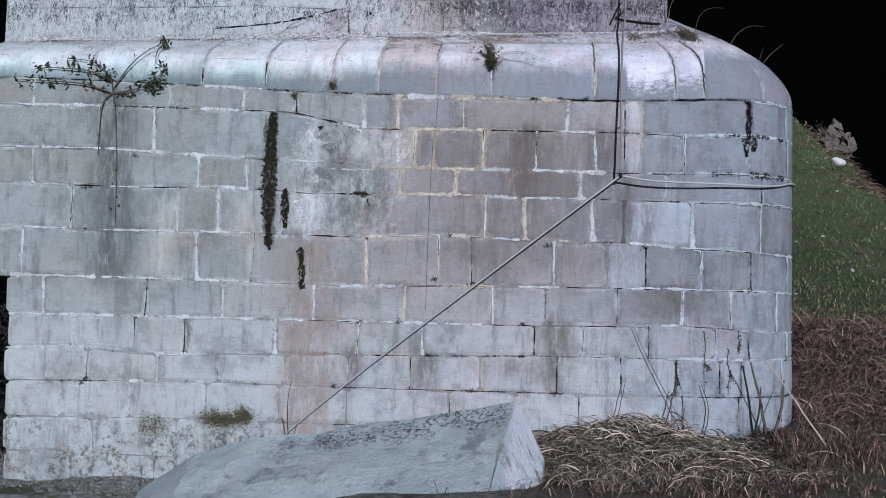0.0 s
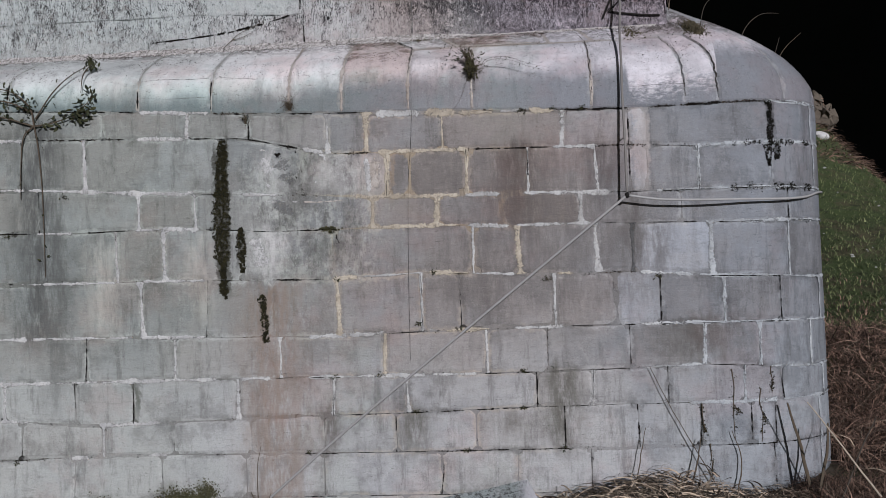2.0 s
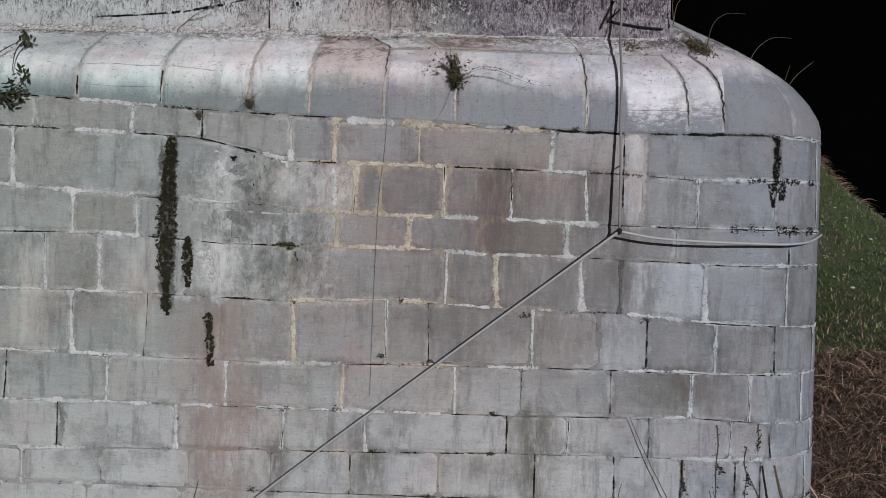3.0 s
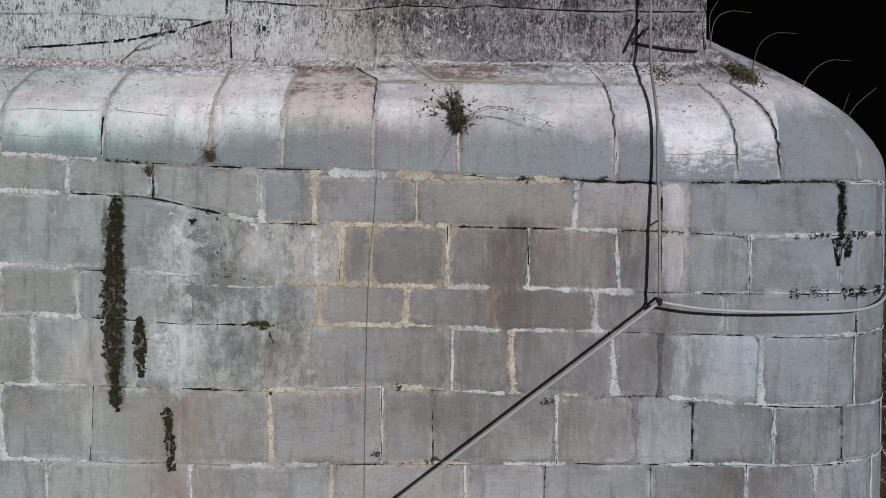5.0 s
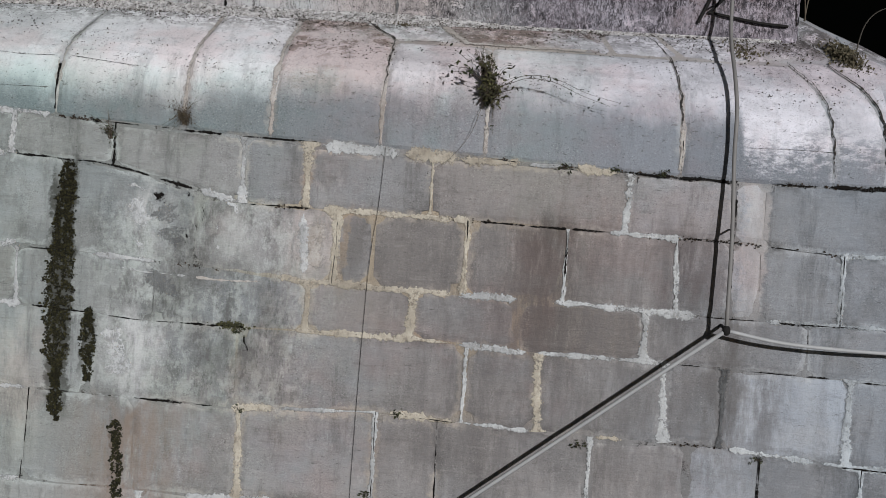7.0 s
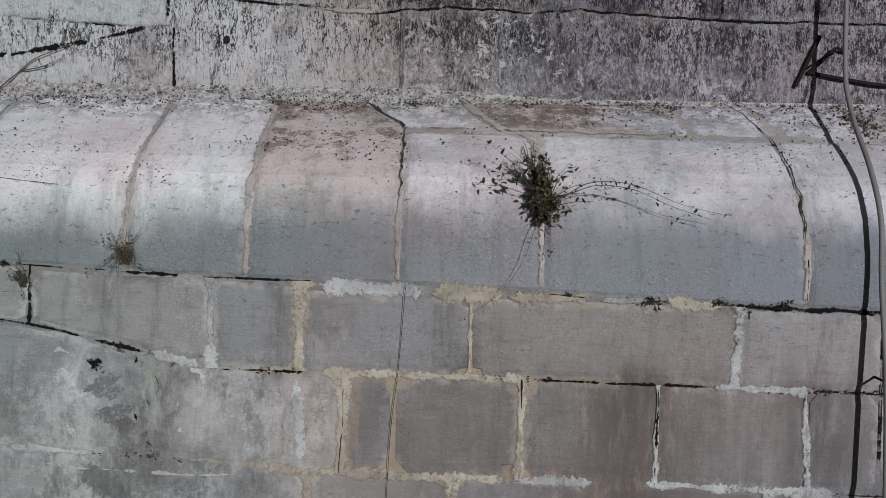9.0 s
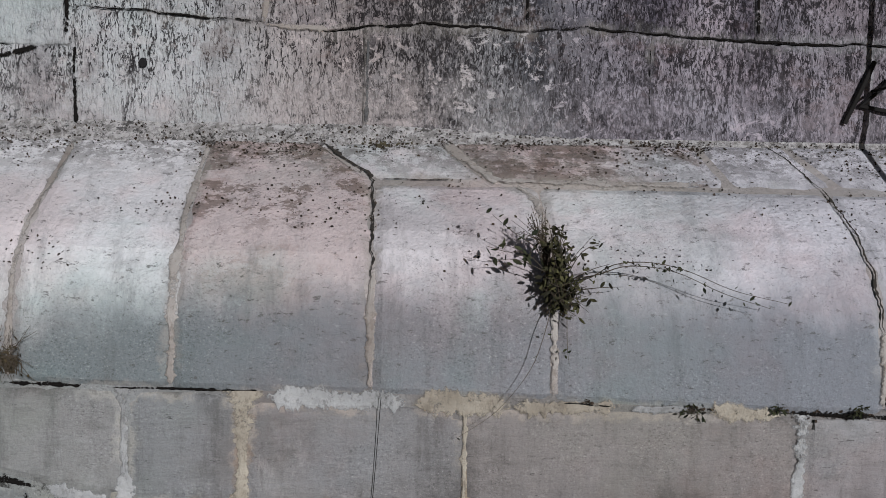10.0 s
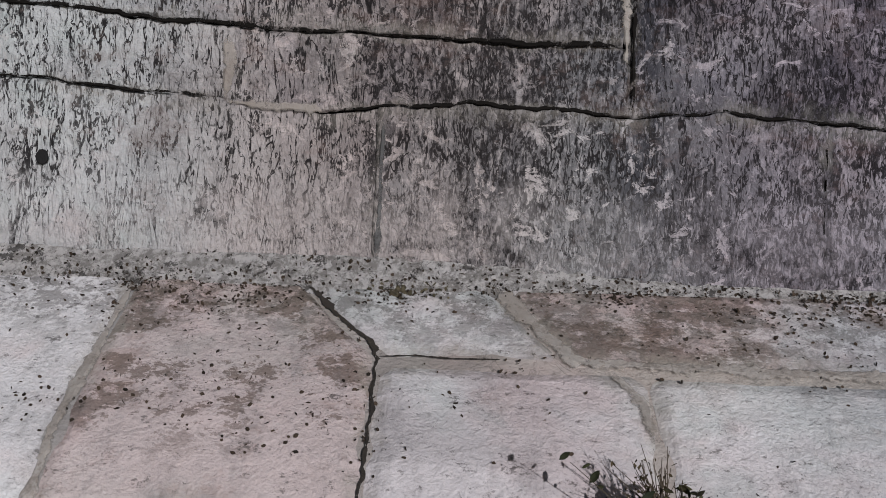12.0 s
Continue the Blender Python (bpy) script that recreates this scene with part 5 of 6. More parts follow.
def build_wire():
    bm = bmesh.new()
    tube(bm, curve_through([(-0.055, 8.975, 2.90), (-0.075, 8.985, 2.62), (-0.10, 8.985, 2.37), (-0.115, 8.985, 1.95), (-0.125, 8.985, 1.45), (-0.13, 8.985, 0.98)], 6), 0.0010, 5)
    tagged(finish("hanging_wire", bm, IRON), "thin dark wire hanging down the stone face", "wire")


build_wire()


def shrub(name, label, stems, leaf_mat, leaf_count, leaf_size, spread, stem_mat=BARK, radius=0.004):
    """A small plant: stems as lines of points, with leaves set along them."""
    thing = tagged(new(name), label, "plant")
    bm, leaves = bmesh.new(), bmesh.new()
    for pts in stems:
        line = curve_through(pts, 5)
        tube(bm, line, (radius, radius * 0.35), 5)
        for _ in range(leaf_count):
            p = random.choice(line[1:])
            off = Vector((random.gauss(0, 1), random.gauss(0, 0.6), random.gauss(0, 1))) * spread
            way = Vector((random.gauss(0, 1), random.gauss(-0.4, 0.6), random.gauss(-0.1, 1)))
            leaf(leaves, p + off, way, leaf_size * random.uniform(0.5, 1.3))
    part("stem", bm, stem_mat, thing)
    part("foliage", leaves, leaf_mat, thing)
    return thing


def build_plants():
    random.seed(11)
    root = (0.41, 9.05, 3.21)
    core = []
    for _ in range(46):
        foot = (0.405 + random.uniform(-0.015, 0.02), 9.06, random.uniform(3.13, 3.25))
        top = (0.402 + random.gauss(0, 0.016), 8.97 + random.uniform(-0.03, 0.03), random.uniform(3.20, 3.37))
        core.append([foot, (foot[0] + random.gauss(0, 0.012), 8.98, 0.5 * (foot[2] + top[2])), top])
    for _ in range(26):
        foot = (0.41 + random.uniform(-0.02, 0.02), 9.03, random.uniform(3.14, 3.21))
        core.append([foot, (foot[0] + random.gauss(0.01, 0.02), 8.96, foot[2] + random.uniform(-0.01, 0.03)), (random.uniform(0.365, 0.49), 8.935 + random.uniform(-0.02, 0.02), random.uniform(3.12, 3.22))])
    core += [
        [(0.43, 9.02, 3.20), (0.445, 8.97, 3.27), (0.50, 8.97, 3.335)],
        [(0.43, 9.02, 3.20), (0.47, 8.97, 3.29), (0.525, 8.96, 3.315)],
        [(0.43, 9.02, 3.20), (0.49, 8.95, 3.245), (0.54, 8.94, 3.263)],
        [(0.43, 9.02, 3.18), (0.51, 8.94, 3.20), (0.578, 8.94, 3.203)],
    ]
    shrub("crack_shrub", "straggling brown-green shrub rooted in a coping joint", core, SHRUB_LEAVES, 9, 0.0215, 0.006, radius=0.0017)
    twigs = []
    for _ in range(44):
        tip = (0.345 + random.gauss(0, 0.028), 9.01 + random.uniform(-0.04, 0.03), 3.372 + random.gauss(0, 0.024))
        twigs.append([(0.395 + random.uniform(-0.01, 0.01), 9.04, 3.24), (0.375 + random.gauss(0, 0.008), 9.0, 3.31), tip])
    shrub("twig_bunch", "bunch of bare brown twigs leaning up the coping", twigs, BROWN_LEAVES, 6, 0.0085, 0.005, radius=0.0014)
    shrub("bramble_shoot", "long arching shoot with sparse small leaves", [
        [root, (0.48, 8.95, 3.222), (0.55, 8.93, 3.262), (0.64, 8.91, 3.270), (0.735, 8.90, 3.25), (0.86, 8.90, 3.20), (1.01, 8.91, 3.165)],
        [root, (0.50, 8.96, 3.23), (0.59, 8.94, 3.258), (0.71, 8.93, 3.245), (0.84, 8.92, 3.19), (0.97, 8.93, 3.15)],
    ], LEAVES, 22, 0.016, 0.005, radius=0.0018)
    shrub("leafy_twig", "twigs with small dark pointed leaves", [
        [root, (0.325, 8.95, 3.285), (0.267, 8.94, 3.292), (0.214, 8.94, 3.307)],
        [root, (0.36, 8.95, 3.246), (0.29, 8.94, 3.272), (0.216, 8.94, 3.268)],
        [root, (0.35, 8.99, 3.30), (0.298, 8.98, 3.335), (0.232, 8.98, 3.388)],
    ], LEAVES, 10, 0.027, 0.008, radius=0.0016)
    shrub("trailing_shoot", "thin trailing shoots hanging over the joint", [
        [(0.40, 9.0, 3.16), (0.375, 8.94, 3.09), (0.335, 8.94, 2.98), (0.25, 8.95, 2.87), (0.15, 8.95, 2.80)],
        [(0.44, 9.0, 3.16), (0.434, 8.95, 3.05), (0.442, 8.955, 2.99)],
    ], LEAVES, 6, 0.015, 0.006, radius=0.0013)
    for x, z, n, leafage, count, label in ((-1.02, 2.985, 46, BROWN_LEAVES, 4, "small dry tuft growing from the coping joint"), (-1.38, 2.90, 14, LEAVES, 6, "little green tuft in the joint")):
        stems = [[(x + random.gauss(0, 0.008), 9.0, z - 0.03), (x + random.uniform(-0.03, 0.03), 8.96, z + 0.02), (x + random.gauss(0, 0.045), 8.94, z + random.uniform(-0.07, 0.11))] for _ in range(n)]
        shrub("wall_tuft", label, stems, leafage, count, 0.011, 0.007, radius=0.0014)
    # ivy trails on the far left of the coping
    shrub("ivy_trail", "sprawling ivy with dark leaves on the coping", [
        [(-3.11, 8.97, 2.93), (-3.13, 8.95, 3.07), (-3.22, 8.95, 3.17), (-3.36, 8.97, 3.24), (-3.58, 8.98, 3.27)],
        [(-3.13, 8.95, 3.05), (-3.34, 8.95, 3.14), (-3.62, 8.96, 3.17), (-3.90, 8.96, 3.19)],
        [(-3.11, 8.97, 2.93), (-3.40, 8.95, 3.02), (-3.75, 8.95, 3.05), (-4.05, 8.95, 3.07)],
    ], LEAVES, 44, 0.050, 0.026, radius=0.008)
    knot = [[(-2.69, 9.15, 3.46), (-2.69 + random.uniform(-0.06, 0.06), 9.12, 3.46 + random.uniform(-0.03, 0.04))] for _ in range(4)]
    shrub("leaf_knot", "small knot of dark ivy leaves on the coping", knot, LEAVES, 7, 0.05, 0.015)
    shrub("ivy_trail", "ivy sprig with dark leaves across the joint", [
        [(-3.12, 8.97, 2.93), (-2.95, 8.96, 2.95), (-2.78, 8.95, 3.00), (-2.66, 8.95, 3.09), (-2.62, 8.96, 3.16)],
        [(-2.78, 8.95, 3.00), (-2.72, 8.94, 2.97), (-2.66, 8.94, 3.02)],
    ], LEAVES, 52, 0.050, 0.030, radius=0.007)
    shrub("ivy_trail", "bare woody creeper with a knot of leaves", [
        [(-3.10, 8.97, 2.99), (-2.95, 8.95, 3.18), (-2.82, 8.99, 3.32), (-2.69, 9.15, 3.46)],
        [(-2.69, 9.15, 3.46), (-2.70, 8.99, 3.33), (-2.71, 8.96, 3.18)],
        [(-3.12, 8.97, 2.93), (-3.20, 8.97, 2.85), (-3.23, 8.975, 2.65), (-3.24, 8.98, 2.35)],
        [(-3.11, 8.97, 2.93), (-3.08, 8.97, 2.75), (-3.06, 8.98, 2.45), (-3.05, 8.98, 2.05), (-3.05, 8.985, 1.72)],
    ], LEAVES, 8, 0.035, 0.016, radius=0.007)
    shrub("shaft_creeper", "dead dark creeper lying against the shaft", [
        [(-1.74, 9.60, 3.62), (-1.67, 9.625, 3.69), (-1.60, 9.63, 3.75), (-1.48, 9.63, 3.80), (-1.36, 9.635, 3.865)],
        [(-1.66, 9.63, 3.70), (-1.58, 9.63, 3.715), (-1.50, 9.635, 3.75)],
    ], BROWN_LEAVES, 6, 0.014, 0.008, radius=0.0032)
    # tufts in the face's joints
    for x, z, s in ((-0.68, 1.605, 1.0), (0.95, 1.56, 1.2), (-0.06, 1.25, 0.9), (1.77, 1.56, 1.0), (-0.71, 1.985, 1.1), (0.25, 1.205, 0.9), (0.08, 1.64, 0.8), (-0.36, 0.865, 1.2), (-0.72, 0.865, 0.8), (0.73, 0.87, 0.7), (-2.89, 2.35, 1.5), (-3.37, 2.05, 1.2), (-3.33, 0.24, 1.3), (-0.10, 0.585, 0.8), (0.72, 0.59, 0.8), (1.02, 0.285, 1.2), (-0.95, 0.285, 0.7), (0.28, 0.285, 0.7), (0.78, 2.86, 0.9), (1.02, 2.86, 0.7), (1.25, 2.86, 0.6)):
        stems = [[(x + random.uniform(-0.02, 0.02) * s, 9.005, z), (x + random.uniform(-0.035, 0.035) * s, 8.985, z + random.uniform(-0.01, 0.03) * s)] for _ in range(7)]
        shrub("joint_weed", "tiny dark weed rooted in a mortar joint", stems, LEAVES, 4, 0.016, 0.007 * s, radius=0.0015)


build_plants()


def clumps(name, label, material, places, size, category="moss"):
    """A mat of small torn flakes, as one mesh."""
    bm = bmesh.new()
    for p, out in places:
        leaf(bm, p, Vector(out) + Vector((random.gauss(0, 0.7), random.gauss(0, 0.4), random.gauss(0, 0.7))), size * random.uniform(0.5, 1.4), 0.8)
    return tagged(finish(name, bm, material), label, category, kind="stuff")


def build_moss():
    random.seed(5)
    # z, middle, half width down each streak
    for profile, n in (
        ([(1.50, -1.583, 0.012), (1.58, -1.585, 0.034), (1.66, -1.590, 0.018), (1.75, -1.590, 0.022), (1.83, -1.595, 0.050), (1.95, -1.600, 0.046), (2.06, -1.602, 0.062), (2.24, -1.595, 0.060), (2.36, -1.590, 0.042), (2.55, -1.585, 0.044), (2.68, -1.577, 0.032), (2.745, -1.568, 0.020)], 8200),
        ([(1.70, -1.43, 0.010), (1.80, -1.44, 0.022), (1.90, -1.445, 0.036), (1.98, -1.445, 0.024), (2.05, -1.442, 0.012)], 1500),
        ([(1.15, -1.262, 0.022), (1.24, -1.265, 0.018), (1.33, -1.268, 0.026), (1.42, -1.272, 0.016), (1.47, -1.285, 0.030), (1.52, -1.285, 0.016)], 1200),
    ):
        spots = []
        zs = [a for a, _, _ in profile]
        while len(spots) < n:
            z = random.uniform(zs[0], zs[-1])
            side = random.choice((-1, 1))
            half = float(np.interp(z, zs, [c for _, _, c in profile])) * (1.0 + 0.55 * noise.noise(Vector((3 * side, z * 26, 1))) + 0.5 * noise.noise(Vector((3 * side, z * 70, 4))))
            x = float(np.interp(z, zs, [b for _, b, _ in profile])) + side * half * 1.1 * random.random()
            if noise.noise(Vector((x * 38, z * 30, 6))) > -0.22:
                spots.append(((x, 8.998, z), (0, -0.5, -0.4)))
        clumps("moss_streak", "black-green moss hanging in a damp streak", MOSS, spots, 0.0115)
    spots = []
    for profile, n in (
        ([(2.52, 2.655, 0.020), (2.60, 2.655, 0.026), (2.70, 2.662, 0.030), (2.78, 2.655, 0.018), (2.86, 2.655, 0.034)], 900),
        ([(2.36, 2.640, 0.008), (2.44, 2.630, 0.022), (2.52, 2.625, 0.040)], 380),
        ([(2.40, 2.705, 0.012), (2.46, 2.715, 0.036), (2.53, 2.700, 0.030)], 380),
    ):
        zs = [a for a, _, _ in profile]
        for _ in range(n):
            z = random.uniform(zs[0], zs[-1])
            half = float(np.interp(z, zs, [c for _, _, c in profile])) * (1.0 + 0.5 * noise.noise(Vector((3, z * 30, 1))))
            u = float(np.interp(z, zs, [b for _, b, _ in profile])) + half * random.uniform(-1, 1)
            if noise.noise(Vector((u * 40, z * 36, 2))) > -0.2:
                spots.append((wall_point(u, z, 0.0), (0.3, -0.5, -0.4)))
    for _ in range(700):
        u = random.uniform(2.35, 3.1)
        if noise.noise(Vector((u * 9, 3, 3))) > 0.0:
            spots.append((wall_point(u, between(BEDS[1], u) + random.gauss(0, 0.008), 0.0), (0.3, -0.5, -0.4)))
    for _ in range(900):
        u = random.uniform(2.3, 3.1)
        if noise.noise(Vector((u * 9, 3, 3))) > 0.0:
            spots.append((wall_point(u, random.gauss(2.205, 0.014), 0.0), (0.3, -0.5, -0.4)))
    clumps("black_lichen", "black lichen crust along the corner joints", BLACK_LICHEN, spots, 0.012)
    spots = []
    for _ in range(900):
        u, v = random.gauss(2.46, 0.055), min(0.99, max(0.6, random.gauss(0.80, 0.045)))
        spots.append((coping_point(u, v, 0.0, 2.85), (0, -0.4, 0.7)))
    for _ in range(260):
        spots.append((coping_point(random.gauss(1.82, 0.05), min(0.99, random.gauss(0.90, 0.04)), 0.0, 2.85), (0, -0.4, 0.7)))
    for _ in range(110):
        spots.append((coping_point(random.gauss(-0.05, 0.05), min(0.995, random.gauss(0.975, 0.015)), 0.0, 2.9), (0, -0.4, 0.7)))
    for _ in range(700):
        p = coping_point(random.gauss(2.46, 0.035), random.gauss(0.80, 0.03), 0.0, 2.85)
        spots.append((p + Vector((0, -0.01, random.uniform(0, 0.05))), (0, -0.3, 0.9)))
    clumps("moss_cushion", "low olive moss cushions on the coping", OLIVE_MOSS, spots, 0.012)
    spots = []
    for x0, z0, n, sx, sz in ((-2.62, -0.13, 700, 0.07, 0.05), (-1.98, -0.05, 2400, 0.09, 0.040), (-1.77, -0.01, 1100, 0.045, 0.045), (-0.75, 2.018, 240, 0.035, 0.008)):
        for _ in range(n):
            spots.append(((random.gauss(x0, sx), 8.998, random.gauss(z0, sz)), (0, -0.5, -0.3)))
    clumps("moss_patch", "green moss patches near the foot", GREEN_MOSS, spots, 0.012)


build_moss()


def bank_height(u):
    """How high crumbs and soil lie against the foot of the shaft."""
    return 0.040 * step((0.35 - u) * 4) * (0.75 + 0.45 * noise.noise(Vector((u * 2.3, 1, 1))) + 0.25 * noise.noise(Vector((u * 9, 1, 5)))) + 0.006


def bank_point(u, q):
    h = bank_height(u)
    out = (1 - q) * (0.012 + 1.4 * h)
    rough = 0.006 * noise.noise(Vector((u * 40, q * 5, 2))) * min(1.0, h / 0.02)
    foot = 3.62 - 0.60 * out - 0.012
    return Vector((u, SHAFT_Y - 0.004 - out, foot + (h + 0.012) * q ** 1.2 + rough))


def build_bank():
    us, qs = np.linspace(-4.4, 1.9, 520), np.linspace(0.0, 1.0, 8)
    verts = [bank_point(float(u), float(q)) for u in us for q in qs]
    n = len(qs)
    faces = [(i * n + j, (i + 1) * n + j, (i + 1) * n + j + 1, i * n + j + 1) for i in range(len(us) - 1) for j in range(n - 1)]
    tagged(raw("debris_bank", verts, faces, DEBRIS), "crumbs of lime and soil banked against the shaft", "rubble", kind="stuff")


def debris_material():
    k = Nodes("debris", 0.97)
    colour = k.mix(k.band(k.noise(40, 6, 0.8), 0.42, 0.58), (0.31, 0.29, 0.265), (0.65, 0.62, 0.59))
    colour = k.mix(k.math("MULTIPLY", k.band(k.noise(26, 6, 0.82, shift=(3, 1, 2)), 0.55, 0.59), 0.8), colour, (0.035, 0.03, 0.025))
    k.bump(k.noise(60, 6, 0.8), 1.0, 0.02)
    return k.done(colour)


DEBRIS = debris_material()
build_bank()


def build_litter():
    """Dead leaves and crumbs lying on the coping, thickest against the shaft."""
    random.seed(8)
    spots = []
    for _ in range(20000):
        u = random.uniform(-4.3, 2.4)
        v = 1.0 - abs(random.gauss(0, 0.045)) if random.random() < 0.62 else random.uniform(0.42, 1.0)
        patch = noise.noise(Vector((u * 1.7, v * 5, 2))) + 0.6 * noise.noise(Vector((u * 7, v * 16, 2)))
        if patch < (0.10 if v > 0.9 else 0.16) and random.random() > 0.03 + 0.40 * max(0.0, v - 0.6):
            continue
        spots.append((coping_point(u, min(v, 0.995), -0.001, between(BEDS[0], u)), (random.gauss(0, 1), random.gauss(0, 1), 0.05)))
    for _ in range(900):
        u, v = random.uniform(1.42, 2.35), 1.0 - abs(random.gauss(0, 0.11))
        if noise.noise(Vector((u * 6, v * 14, 9))) > -0.05:
            spots.append((coping_point(u, v, -0.001, between(BEDS[0], u)), (random.gauss(0, 1), random.gauss(0, 1), 0.05)))
    for _ in range(3000):
        u, q = random.uniform(-4.2, 1.5), random.random()
        if noise.noise(Vector((u * 5, q * 2, 4))) > -0.45 and bank_height(u) > 0.008:
            at = bank_point(u, q)
            spots.append((at, (random.gauss(0, 1), random.gauss(-0.4, 0.5), random.gauss(0.2, 0.5))))
    clumps("leaf_litter", "dead leaves and crumbs lying on the coping", LITTER, spots, 0.0082, "leaves")
    # black crumbs and rootlets caught in the open bed joints
    spots = []
    for _ in range(9000):
        c = random.choice((0, 0, 0, 1, 1, 2, 3, 4, 5, 6, 7, 8))
        u = random.uniform(-3.9, 3.1)
        ragged = noise.noise(Vector((u * 1.6, c * 3.7, 5))) + 0.5 * noise.noise(Vector((u * 11, c, 1)))
        if ragged < (-0.15 if c == 0 and u > 0.7 else 0.15 if c < 2 and u > 0.6 else 0.42):
            continue
        p = wall_point(u, between(BEDS[c], u) + random.gauss(0, 0.0045), 0.0015)
        spots.append((p, (random.choice((-1, 1)), -0.15, random.gauss(0, 0.2))))
    clumps("joint_crumbs", "black soil and rootlets in the bed joints", LITTER, spots, 0.0095, "soil")


build_litter()


def build_cracks():
    """Open joints on the coping, filled with dark soil."""
    for line, wide in (
        ([(-0.085, 0.40), (-0.086, 0.50), (-0.083, 0.62), (-0.087, 0.72), (-0.085, 0.795)], 0.0028),
        ([(-0.085, 0.79), (-0.11, 0.84), (-0.18, 0.90), (-0.23, 0.945), (-0.285, 0.995)], 0.008),
        ([(-0.085, 0.80), (-0.02, 0.806), (0.05, 0.802), (0.14, 0.805)], 0.0022),
        ([(1.325, 0.30), (1.323, 0.45), (1.326, 0.60), (1.325, 0.72), (1.32, 0.80)], 0.0045),
        ([(1.32, 0.80), (1.29, 0.87), (1.26, 0.93), (1.20, 0.985)], 0.004),
        ([(-2.24, 0.40), (-2.05, 0.425), (-1.86, 0.415), (-1.69, 0.43)], 0.0016),
        ([(-2.24, 0.20), (-2.0, 0.19), (-1.70, 0.215)], 0.0014),
        ([(-1.64, 0.44), (-1.50, 0.425), (-1.28, 0.405)], 0.0015),
        ([(1.63, 0.22), (1.80, 0.225), (2.02, 0.22)], 0.0013),
        ([(2.265, 0.05), (2.262, 0.25), (2.268, 0.45), (2.264, 0.62), (2.266, 0.80)], 0.005),
        ([(2.025, 0.05), (2.022, 0.30), (2.027, 0.55), (2.024, 0.80)], 0.003),
    ):
        verts, faces = [], []
        us, vs = [a for a, _ in line], [b for _, b in line]
        steps = 150
        for i in range(steps + 1):
            s = i / steps * (len(line) - 1)
            u, v = float(np.interp(s, range(len(line)), us)), float(np.interp(s, range(len(line)), vs))
            w = wide * (0.30 + 1.5 * abs(noise.noise(Vector((u * 40, v * 30, 2)))) + 0.8 * abs(noise.noise(Vector((u * 150, v * 110, 6))))) * min(1, 4 * i / steps + 0.3)
            u += 0.010 * noise.noise(Vector((v * 20, u, 7))) + 0.004 * noise.noise(Vector((v * 75, u * 75, 3)))
            flat = abs(us[-1] - us[0]) > 2 * abs(vs[-1] - vs[0])
            du, dv = (0, w * 0.9) if flat else (w, 0)
            for side in (-1, 1):
                verts.append(coping_point(u + side * du, min(0.998, v + side * dv), -0.0015, between(BEDS[0], min(u, 4.0)) + 0.008))
        faces = [(2 * i, 2 * i + 1, 2 * i + 3, 2 * i + 2) for i in range(steps)]
        raw("open_joint", verts, faces, SOIL, coping)


SOIL = plain_material("dark_soil", (0.012, 0.011, 0.009), (0.05, 0.042, 0.034), 60, 0.95, 0.6)
build_cracks()


def build_blades():
    random.seed(3)
    for pts, mat in (
        ([(2.22, 9.45, 3.52), (2.26, 9.44, 3.69), (2.35, 9.43, 3.77), (2.49, 9.42, 3.77)], DRY_STALK),
        ([(2.50, 9.50, 3.30), (2.58, 9.49, 3.51), (2.70, 9.48, 3.61), (2.84, 9.47, 3.61)], DRY_STALK),
        ([(2.77, 9.50, 3.13), (2.80, 9.50, 3.28), (2.84, 9.49, 3.42)], DRY_STALK),
        ([(2.77, 9.50, 3.13), (2.87, 9.50, 3.32), (3.01, 9.50, 3.45)], BARK),
        ([(2.00, 9.60, 3.72), (2.03, 9.60, 3.88), (2.12, 9.60, 3.94), (2.26, 9.60, 3.93)], BARK),
        ([(2.00, 9.58, 3.72), (1.99, 9.57, 3.90), (2.04, 9.56, 4.00)], BARK),
    ):
        bm = bmesh.new()
        tube(bm, curve_through(pts, 6), (0.0042, 0.0015), 5)
        tagged(finish("grass_stalk", bm, mat), "dry grass stalk arching from the coping edge", "grass", "stalks on the coping")


build_blades()


